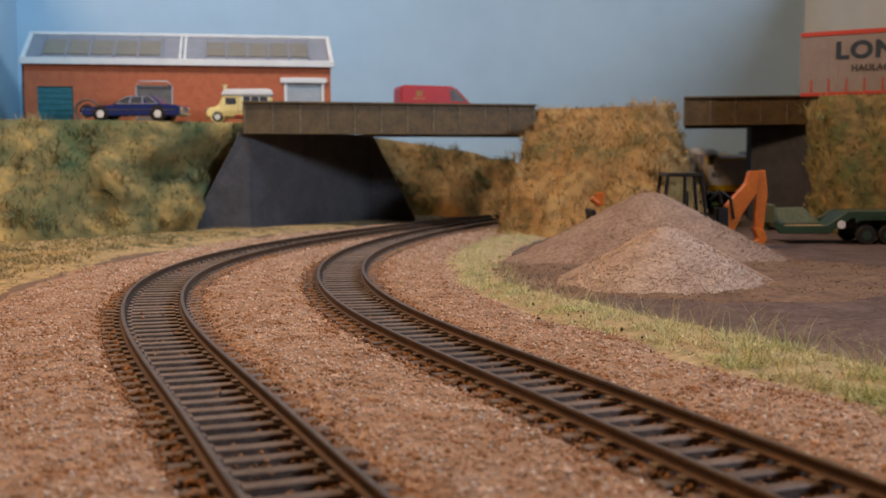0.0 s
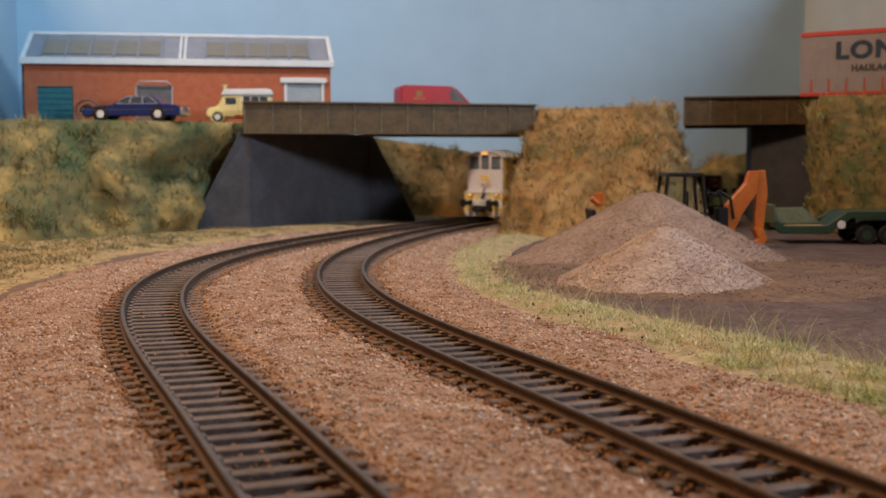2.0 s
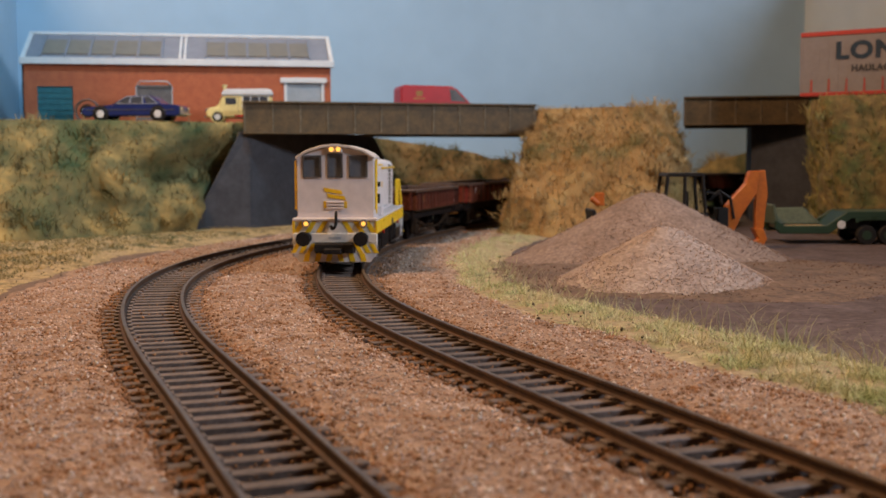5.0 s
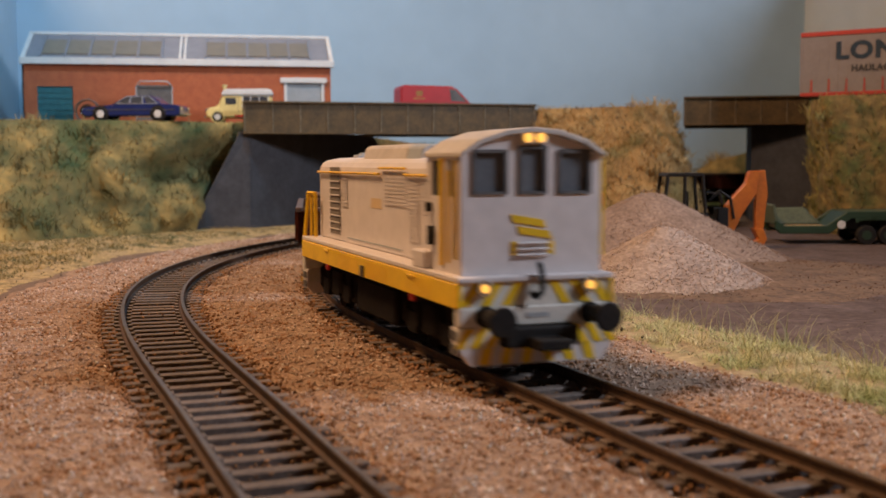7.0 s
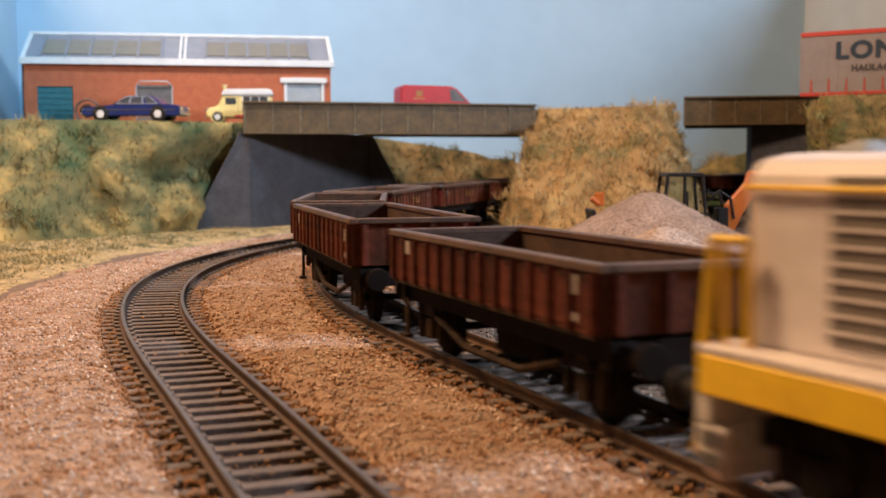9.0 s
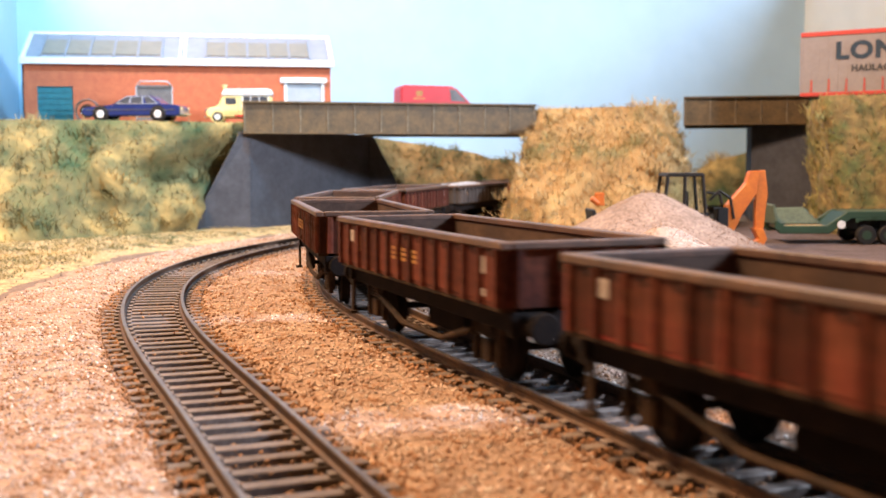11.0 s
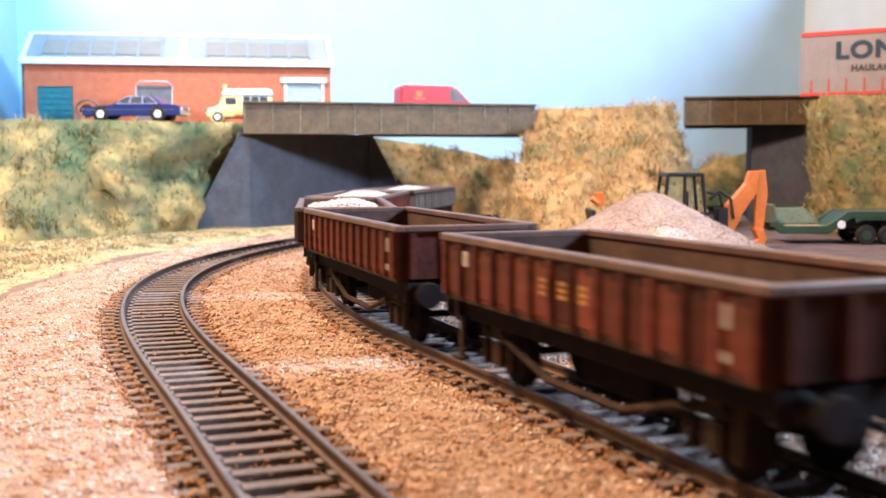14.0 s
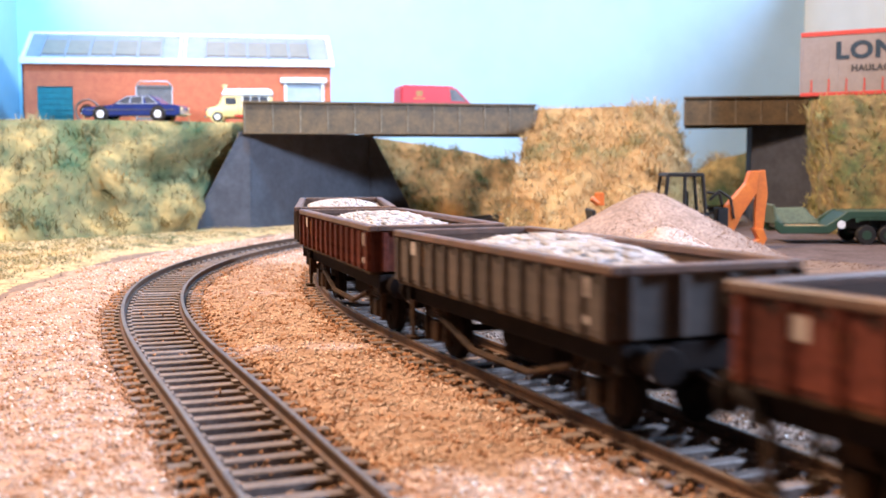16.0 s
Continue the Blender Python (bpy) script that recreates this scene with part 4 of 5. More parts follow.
            for k in range(3):
                y = s * (2.6 + k * 4.6)
                part("stripe", Geo().section([(y - s * 1, 2.8), (y + s * 1.2, 2.8), (y + s * 0.4, 6.2), (y - s * 1.8, 6.2)][::1 if s > 0 else -1], min(e + way * 0.1, e + way * 0.24), max(e + way * 0.1, e + way * 0.24)), "yellow", t)
        part("coupling_hook", Geo().box(min(e, e + way * 9), max(e, e + way * 9), -3.6, 3.6, 6.4, 8.6).box(min(e - way * 2, e + way * 3), max(e - way * 2, e + way * 3), -8, 8, 6.3, 10.3), "black", t, bevel=0.3)
    for s in (-1, 1):
        lamp = part("marker_lamp", Geo().tube((X1 - 0.6, s * 11.8, 18.3), (X1 + 0.5, s * 11.8, 18.3), 1.7, 16), "chrome", t)
        part("lens", Geo().tube((X1 + 0.5, s * 11.8, 18.3), (X1 + 0.7, s * 11.8, 18.3), 0.9, 14), "headlight", lamp, "lit yellow lamp lens")
    box = part("headlight_box", Geo().box(X1 - 3.2, X1 - 1.9, -3.0, 3.0, 47.2, 50.0), "loco_roof", t, bevel=0.3)
    for s in (-1, 1):
        part("lens", Geo().tube((X1 - 1.9, s * 1.4, 48.6), (X1 - 1.6, s * 1.4, 48.6), 0.95, 14), "headlight", box, "lit yellow lamp lens")
    for o in (0.0, -2.4):
        part("emblem_patch", Geo().section([(-4.4 - o * 0.6, 31.4 + o), (3.0 - o * 0.6, 30.2 + o), (2.4 - o * 0.6, 31.8 + o), (-4.8 - o * 0.6, 33.0 + o)], X1 - 2.9, X1 - 2.6), "yellow", t, "yellow slanted emblem bar")
    for z in (24.6, 25.8, 27.0):
        part("grab_rail", Geo().path([(X1 - 2.4, -3.6, z), (X1 - 2.4, 3.6, z)], 0.3), "loco_grey", t)
    for s in (-1, 1):
        part("emblem_patch", Geo().box(X1 - 2.9, X1 - 2.65, min(s * 3.6, s * 4.8), max(s * 3.6, s * 4.8), 24.6, 27.4), "yellow", t, "yellow emblem patch")
    part("brake_hose", Geo().path([(X1 - 0.6, 0.6, 23.0), (X1 + 0.8, 0.6, 21), (X1 + 1.2, 0.6, 17.6), (X1 + 0.8, -0.8, 16.0), (X1 + 0.2, -1.6, 17.4)], 0.65, 8), "black", t, "black brake hose")
    part("number_bar", Geo().box(X1 + 0.0, X1 + 0.12, -2.5, 2.5, 12.0, 13.0), "grey", t)
    return t


MOVERS.append((loco(), -34.0 - 62.0, 38.0))

# ---------------------------------------------------------------- vehicles and buildings on the upper road
def wheel(parent, x, y, z, r, w, hub="chrome", name="wheel"):
    s = 1 if y > 0 else -1
    ob = part(name, Geo().tube((x, y - s * w, z), (x, y, z), r, 22), "black", parent, "black tyre", bevel=0.3)
    part("hub", Geo().tube((x, y - s * w * 0.5, z), (x, y + s * 0.15, z), r * 0.58, 16), hub, ob, bevel=0.1)
    return ob


def shed():
    t = thing("brick_workshop", put(-303.5, 826.2, ROADZ, 10.3), "red brick workshop with white-edged glazed pitched roof", "workshop")
    L, D, E, R = 222.0, 86.0, 47.0, 69.5
    g = Geo().box(0, 9, 0, 3, 0, E).box(9, 34, 0, 3, 27.5, E).box(34, 187, 0, 3, 0, E).box(187, 217, 0, 3, 32, E).box(217, L, 0, 3, 0, E)
    part("front_wall", g, "brick", t, "red brick front wall", weld=True)
    part("back_wall", Geo().box(0, L, D - 3, D, 0, E), "brick", t)
    for x0 in (0.2, L - 3.2):
        part("gable_wall", Geo().section([(3, 0), (D - 3, 0), (D - 3, E), (D / 2, R - 2.5), (3, E)], x0, x0 + 3), "brick", t)
    part("side_panel", Geo().box(-1.2, -0.1, 0, 4, 0, E), "black", t, "black corner strip")
    part("wall_plinth", Geo().box(34, 187, -0.5, 0, 0, 3), "brick", t)
    door = part("roller_door", Geo().box(9, 34, 0.8, 1.6, 0, 27.5), "teal", t, "closed dark teal door")
    for k in range(6):
        part("rib", Geo().box(9, 34, 0.4, 0.8, 2 + k * 4.2, 2.5 + k * 4.2), "teal", door)
    shut = part("roller_shutter", Geo().box(189, 215, 0.9, 1.6, 0, 31), "grey", t, "closed pale grey roller shutter")
    for k in range(13):
        part("slat", Geo().box(189, 215, 0.5, 1.0, 1 + k * 2.3, 2.6 + k * 2.3), "grey", shut)
    for x in (187, 215):
        part("shutter_jamb", Geo().box(x, x + 2, -0.8, 2, 0, 32), "white", t)
    part("shutter_box", Geo().box(184, 219, -2.2, 1.5, 31.5, 35.5), "white", t, "white shutter box", bevel=0.3)
    # roof: two slopes, white edges, glazed strips on the front one
    ang = math.atan2(R - E, D / 2)
    slope = math.hypot(R - E, D / 2) + 3
    front = part("roof_slope", Geo().box(-1, L + 1, 0, slope, -1.2, 0), "roof", t, "pale grey roof sheeting", at=put(0, -2.6, E - 1.2, 0, math.degrees(ang)))
    back = part("roof_slope", Geo().box(-1, L + 1, 0, slope, -1.2, 0), "roof", t, at=put(L, D + 2.6, E - 1.2, 180, math.degrees(ang)))
    part("eaves_board", Geo().box(-2.4, L + 2.4, -4.0, -2.5, E - 3.6, E + 1.2), "white", t, "white eaves board", bevel=0.25)
    part("ridge_cap", Geo().box(-2, L + 2, D / 2 - 2.2, D / 2 + 2.2, R - 0.6, R + 1.8), "white", t, "white ridge cap", bevel=0.4)
    for x in (-2.2, L - 0.6):
        part("barge_board", Geo().box(x, x + 3.0, -1.2, slope, -2.6, 1.4), "white", front, "white verge board", bevel=0.2)
    for x0, x1 in ((11, 97), (129, 207)):
        n = 5
        for k in range(n):
            a, b = x0 + (x1 - x0) * k / n, x0 + (x1 - x0) * (k + 1) / n
            part("rooflight", Geo().box(a + 0.9, b - 0.9, slope * 0.22, slope * 0.74, 0.1, 0.9), "rooflight", front, "brownish rooflight pane")
        for k in range(n + 1):
            a = x0 + (x1 - x0) * k / n
            part("glazing_bar", Geo().box(a - 0.7, a + 0.7, slope * 0.12, slope * 0.92, 0.05, 1.3), "roof", front)
    for x in (110.5, 114):
        part("roof_bar", Geo().box(x - 0.8, x + 0.8, 1, slope - 2, 0.05, 1.0), "white", front)
    return t


shed()
shel = thing("cycle_shelter", put(-205, 808, ROADZ, 10), "small shelter with pale frame and grey panels", "shelter")
part("panel", Geo().box(-12, 12, 5, 5.6, 2, 27), "dark_grey", shel)
part("shelter_frame", Geo().path([(-12.5, 5, 0), (-12.5, 5, 26), (-9.5, 2, 29.5), (9.5, 2, 29.5), (12.5, 5, 26), (12.5, 5, 0)], 0.45), "grey", shel)
hoop = thing("cable_drum", put(-255, 817, ROADZ, 10), "dark brown cable drum leaning by the wall", "drum")
for y in (-3, 2):
    g = Geo()
    for k in range(18):
        a0, a1 = 2 * math.pi * k / 18, 2 * math.pi * (k + 1) / 18
        g.tube((8.2 * math.cos(a0), y, 8.8 + 8.2 * math.sin(a0)), (8.2 * math.cos(a1), y, 8.8 + 8.2 * math.sin(a1)), 0.7, 6)
    part("rim", g, "rim", hoop)
part("core", Geo().tube((0, -3, 8.8), (0, 2, 8.8), 5, 14), "frame_brown", hoop)


def saloon():
    t = thing("saloon_car", put(-207, 769, ROADZ, 176), "dark blue saloon car with chrome trim parked on the bank", "car")
    low = [(-33, 4.2), (-32, 3), (31, 3), (33.5, 4.5), (33.2, 7.6), (31, 8.9), (12, 10.6), (-18, 11.0), (-31, 10.4), (-33.2, 8)]
    part("body", Geo().profile(low, -11.4, 11.4), "blue", t, "dark blue bodywork", bevel=0.9, segments=2)
    cab = prism_between([(-21, -10.6, 10.6), (13.5, -10.6, 10.2), (13.5, 10.6, 10.2), (-21, 10.6, 10.6)], [(-13.5, -8.6, 16.6), (3.5, -8.6, 16.6), (3.5, 8.6, 16.6), (-13.5, 8.6, 16.6)])
    part("cabin", cab, "blue", t, bevel=0.7, segments=2)
    for s in (-1, 1):
        for x0, x1, x2, x3 in ((-17.4, -10.4, -8.2, -12.0), (-7.6, 0.6, -0.4, -7.0), (1.6, 10.0, 3.2, 0.8)):
            part("side_window", prism_between([(x0, s * 10.45, 11.4), (x1, s * 10.45, 11.4), (x1, s * 10.2, 11.4), (x0, s * 10.2, 11.4)], [(x3, s * 9.0, 15.8), (x2, s * 9.0, 15.8), (x2, s * 8.7, 15.8), (x3, s * 8.7, 15.8)]), "glass", t, "dark side window")
        part("chrome_strip", Geo().box(-30, 30, s * 11.4 - 0.2, s * 11.4 + 0.25, 6.9, 7.4), "chrome", t)
        part("tail_light", Geo().box(-33.6, -32.6, s * 8 - 2.2, s * 8 + 2.2, 6.8, 9.2), "chrome", t)
        part("headlamp", Geo().tube((33, s * 7.6, 7), (33.8, s * 7.6, 7), 1.6, 12), "chrome", t)
        for x in (-18.5, 20.5):
            part("wheel_arch", Geo().tube((x, s * 11.0, 4.6), (x, s * 11.55, 4.6), 5.5, 24), "black", t)
            wheel(t, x, s * 12.1, 4.4, 4.4, 3, "white")
    for s in (-1, 1):
        part("window_trim", Geo().path([(-17.8, s * 10.5, 11.2), (10.4, s * 10.5, 11.2), (3.3, s * 9.0, 16.0), (-12.2, s * 9.0, 16.0), (-17.8, s * 10.5, 11.2)], 0.15).path([(-7.8, s * 10.5, 11.2), (-7.4, s * 9.0, 16.0)], 0.22).path([(1.2, s * 10.5, 11.2), (0.2, s * 9.0, 16.0)], 0.22), "grey", t, "pale metal window trim")
    part("windscreen", prism_between([(12.8, -9.6, 11), (13.0, -9.6, 11), (13.0, 9.6, 11), (12.8, 9.6, 11)], [(4.2, -8, 16), (4.5, -8, 16), (4.5, 8, 16), (4.2, 8, 16)]), "glass", t)
    part("bumper", Geo().box(33.2, 34.4, -11, 11, 4, 5.4), "chrome", t, bevel=0.3)
    part("bumper", Geo().box(-34.4, -33.2, -11, 11, 4, 5.4), "chrome", t, bevel=0.3)


def ice_cream_van():
    t = thing("ice_cream_van", put(-143, 808, ROADZ, 188), "cream and white ice cream van parked beside the workshop", "van")
    part("body", Geo().profile([(-22, 3), (22.5, 3), (24, 4.6), (23.6, 8.6), (21.5, 10.2), (15.5, 11.4), (12.6, 18.6), (-22, 18.6)], -11.4, 11.4), "cream", t, "cream lower body", bevel=1.2, segments=3)
    part("roof", Geo().profile([(-22.6, 18.4), (13.6, 18.4), (13.0, 21), (10.5, 23.2), (-20, 23.6), (-22.4, 22)], -11.8, 11.8), "white", t, "white raised roof", bevel=1.0, segments=2)
    for s in (-1, 1):
        hatch = part("serving_hatch", Geo().box(-19, -1.5, s * 11.4 - 0.2, s * 11.4 + 0.25, 11.6, 18.0), "glass", t, "dark serving hatch with goods inside")
        for x in (-19, -12.8, -7, -1.5):
            part("hatch_post", Geo().box(x - 0.35, x + 0.35, s * 11.4, s * 11.4 + 0.5, 11.4, 18.2), "white", hatch)
        part("hatch_counter", Geo().box(-20, -0.6, s * 11.4 - 0.1, s * 11.4 + 1.2, 10.8, 11.5), "white", t)
        part("door_window", Geo().box(3.2, 10.4, s * 11.4 - 0.2, s * 11.4 + 0.2, 12.4, 17.0), "glass", t)
        part("door_seam", Geo().box(1.6, 2.0, s * 11.4 - 0.1, s * 11.4 + 0.12, 4.0, 17.6), "deck_wood", t)
        part("waist_band", Geo().box(-21.6, 4, s * 11.4 - 0.1, s * 11.4 + 0.22, 3.6, 5.2), "strap_red", t, "red waist band")
        part("wing", Geo().tube((16, s * 9.2, 4.6), (16, s * 11.7, 4.6), 5.2, 20), "cream", t, "rounded cream front wing", bevel=0.4)
        part("headlamp", Geo().tube((22.6, s * 7.6, 8), (24.4, s * 7.6, 8), 1.5, 12), "chrome", t)
        for k, mat in enumerate(("sheet_green", "white", "strap_red", "white")):
            part("menu_card", Geo().box(-20.5 + k * 3.6, -18 + k * 3.6, s * 11.4 - 0.1, s * 11.4 + 0.3, 6.0, 10.0), mat, t)
        for x in (-13, 16):
            wheel(t, x, s * 12.0, 3.7, 3.7, 2.6, "white")
    part("windscreen", prism_between([(15.8, -9.5, 12.0), (16.0, -9.5, 12.0), (16.0, 9.5, 12.0), (15.8, 9.5, 12.0)], [(13.0, -9.5, 18), (13.2, -9.5, 18), (13.2, 9.5, 18), (13.0, 9.5, 18)]), "glass", t)
    part("bumper", Geo().box(24.0, 25.0, -11, 11, 3.2, 4.6), "chrome", t, bevel=0.3)
    part("roof_cone", Geo().tube((11.5, 0, 23), (11.5, 0, 26.5), 0.7, 12, 2.2), "cream", t, "model ice cream cone", bevel=0.2)


def post_van():
    t = thing("delivery_van", put(-6, 884, ROADZ, 15), "bright red panel van on the road bridge", "van")
    side = [(-30, 4), (33, 4), (34, 6), (33.6, 11), (31, 14.5), (25, 17), (14.5, 27.6), (10, 29.8), (-28, 30.4), (-30, 28.4)]
    part("body", Geo().profile(side, -12.6, 12.6), "red", t, "glossy red bodywork", bevel=1.0, segments=2)
    for s in (-1, 1):
        # matte grey instead of glass: the window's reflection is put into the colour
        part("door_window", prism_between([(9.5, s * 12.6, 18.6), (22.0, s * 12.6, 18.0), (22.0, s * 12.85, 18.0), (9.5, s * 12.85, 18.6)], [(8.4, s * 12.6, 27.6), (13.2, s * 12.6, 27.0), (13.2, s * 12.85, 27.0), (8.4, s * 12.85, 27.6)]), "dark_grey", t, "door window with its reflection put into matte grey")
        part("emblem_patch", Geo().box(-18, -13, s * 12.7 - 0.1, s * 12.7 + 0.15, 22, 26).box(-20, -11, s * 12.7 - 0.1, s * 12.7 + 0.12, 19.6, 20.6), "decal_gold", t, "small gold emblem patch")
        for x in (-18, 19):
            wheel(t, x, s * 12.4, 4.4, 4.4, 3)
    part("windscreen", prism_between([(25.2, -10.5, 17.0), (25.6, -10.5, 17.0), (25.6, 10.5, 17.0), (25.2, 10.5, 17.0)], [(14.6, -10, 27.8), (15.0, -10, 27.8), (15.0, 10, 27.8), (14.6, 10, 27.8)]), "glass", t)
    part("bumper", Geo().box(33.4, 35, -12, 12, 4, 6.6), "black", t, bevel=0.4)


def lettering(parent, words, size, x, y, z, mat, wide=1.0):
    c = bpy.data.curves.new("lettering", "FONT")
    c.body, c.size, c.extrude, c.offset = words, size * MM, 0.00008, 0.0006 * size / 14
    c.space_character = 1.12
    c.materials.append(M[mat])
    ob = new("lettering", c)
    ob.parent = parent
    ob.matrix_basis = pose(x * MM, y * MM, z * MM, 90, 0, 0) @ Matrix.Diagonal((wide, 1, 1, 1))
    ob["label"] = "dark painted lettering"


def curtain_trailer():
    t = thing("lorry_trailer", put(251, 801, 78.6, -35.6), "curtain-sided lorry trailer with red straps and dark lettering", "trailer")
    L = 150.0
    part("curtain", Geo().box(0.5, L, 0.6, 32, 12, 50.6), "curtain", t, "pale grey side curtain")
    for k in range(22):
        part("fold", Geo().box(6 + k * 6.6, 6.5 + k * 6.6, 0.5, 0.65, 14, 50), "curtain", t)
    part("roof_rail", Geo().box(0, L + 0.5, 0.0, 32.6, 50.6, 53.8), "strap_red", t, "orange-red roof rail", bevel=0.3)
    part("corner_post", Geo().box(-0.2, 1.2, 0.1, 2.0, 12, 50.6), "curtain", t)
    part("side_rail", Geo().box(0, L + 0.5, 0.0, 32.6, 9.4, 12), "strap_red", t, "dark red side rail", bevel=0.3)
    for k in range(12):
        x = 8 + k * 12
        strap = part("strap", Geo().box(x - 0.45, x + 0.45, 0.2, 0.55, 11.5, 21), "strap_red", t, "red curtain strap")
        part("buckle", Geo().box(x - 0.7, x + 0.7, 0.05, 0.3, 13.4, 14.4), "strap_red", strap)
    part("chassis", Geo().box(4, L - 6, 8, 24, 6, 9.4), "black", t)
    for x in (18, 34, 50):
        for y in (2.5, 30.5):
            w = part("wheel", Geo().tube((x, y - 2.4, 6), (x, y + 2.4, 6), 6, 20), "black", t, bevel=0.4)
            part("hub", Geo().tube((x, y - 2.6, 6), (x, y + 2.6, 6), 3, 14), "grey", w)
    part("landing_leg", Geo().box(108, 111, 6, 9, 0, 9.4).box(108, 111, 24, 27, 0, 9.4), "black", t)
    lettering(t, "LON", 15.8, 24, 0.25, 34.8, "letter", 1.16)
    lettering(t, "HAULAG", 6.0, 35, 0.25, 25.8, "letter_dark", 1.0)


saloon()
ice_cream_van()
post_van()
curtain_trailer()


# ---------------------------------------------------------------- yard machines
def digger():
    t = thing("backhoe_loader", put(118, 604, -3.4, 182), "orange backhoe loader with black cab behind the spoil heap", "digger")
    part("chassis", Geo().box(-28, 34, -7, 7, 7, 13), "orange", t, bevel=0.6)
    part("bonnet", Geo().profile([(8, 12), (33, 12), (34, 18), (30, 20.5), (8, 22)], -6, 6), "orange", t, bevel=0.8)
    # cab: posts, roof and glass
    cab = part("cab_roof", Geo().profile([(-19.8, 38.6), (-18.6, 40.6), (0, 40.6), (1.4, 38.6)], -10, 10), "black", t, "black cab roof", bevel=0.5)
    for y in (-9, 9):
        for a, b in ((((-20.5, 16), (-18.4, 39)), ((2.5, 16), (0, 39))) if y < 0 else (((-20.5, 16), (-18.4, 39)), ((-9, 14), (-9, 39)), ((2.5, 16), (0, 39)))):
            part("cab_post", Geo().path([(a[0], y, a[1]), (b[0], y, b[1])], 0.95, 8), "black", t)
        part("cab_glass", prism_between([(-21, y - 0.1, 19), (4, y - 0.1, 19), (4, y + 0.1, 19), (-21, y + 0.1, 19)], [(-19, y - 0.1, 38.4), (1, y - 0.1, 38.4), (1, y + 0.1, 38.4), (-19, y + 0.1, 38.4)]), "clear", t)
    part("cab_base", Geo().box(-22, 5, -9.4, 9.4, 12, 19), "black", t, bevel=0.5)
    part("seat", Geo().box(-12, -5, -3.5, 3.5, 19, 22).box(-12.6, -10.8, -3.5, 3.5, 22, 31), "black", t, bevel=0.6)
    part("steering_column", Geo().path([(2, 0, 19), (-1, 0, 25)], 0.8), "black", t)
    for y in (-10.5, 10.5):
        for x, r in ((-14, 10.2), (25, 6.6)):
            w = part("wheel", Geo().tube((x, y - 3, r), (x, y + 3, r), r, 28), "black", t, "black tyre", bevel=0.8)
            part("hub", Geo().tube((x, y - 3.2, r), (x, y + 3.2, r), r * 0.5, 18), "orange", w)
        part("loader_arm", Geo().path([(6, y * 0.85, 19), (28, y * 0.85, 20), (36, y * 0.85, 16)], 1.3, 8), "orange", t)
    bucket = part("loader_bucket", Geo().profile([(33, 12), (39, 13), (40.5, 21), (38.6, 21.6), (37.4, 15.4), (33, 14)], -12, 12), "black", t, "black front bucket", bevel=0.3)
    part("bucket_link", Geo().tube((38, -6, 27), (34, -6, 24), 1.6, 10).box(31, 36, -7, -5, 23, 30), "orange", t, bevel=0.4)
    # back arm: king post, boom, dipper, ram, bucket
    part("king_post", Geo().box(-34, -28, -4, 4, 6, 22).box(-30, -24, -8, 8, 8, 14), "black", t, bevel=0.5)
    part("hydraulic_lines", Geo().path([(-24, 3, 26), (-29, 3, 31), (-35, 3, 27), (-37, 3, 16)], 0.8).path([(-24, -3, 30), (-31, -3, 29), (-33, -3, 20)], 0.8), "black", t)
    boom = part("boom", Geo().profile([(-30, 8), (-36.5, 7), (-41.5, 18), (-49.5, 30), (-50.5, 41.5), (-45.5, 41.5), (-43.5, 35), (-33, 23)][::-1], -2.8, 2.8), "orange", t, "orange hydraulic boom", bevel=0.4)
    part("dipper", Geo().profile([(-47, 41), (-54, 42), (-55.6, 30), (-53.6, 10), (-49.0, 10), (-48.8, 30)][::-1], -1.9, 1.9), "orange", t, "orange dipper arm", bevel=0.4)
    part("ram", Geo().tube((-44, 0, 36), (-50.5, 0, 24), 0.9, 10), "chrome", t)
    part("digging_bucket", Geo().profile([(-47.8, 11), (-53, 10.4), (-55, 5.5), (-53, 1.2), (-48.4, 0.6), (-47, 3), (-50.6, 5.2)][::-1], -4, 4), "orange", t, "small rusty orange bucket", bevel=0.3)
    for s in (-1, 1):
        part("stabiliser", Geo().path([(-30, s * 7, 10), (-31, s * 10, 1)], 1.2, 8).box(-33, -29, s * 10 - 2, s * 10 + 2, 0, 1), "black", t)


M["clear"] = glazing("clear")


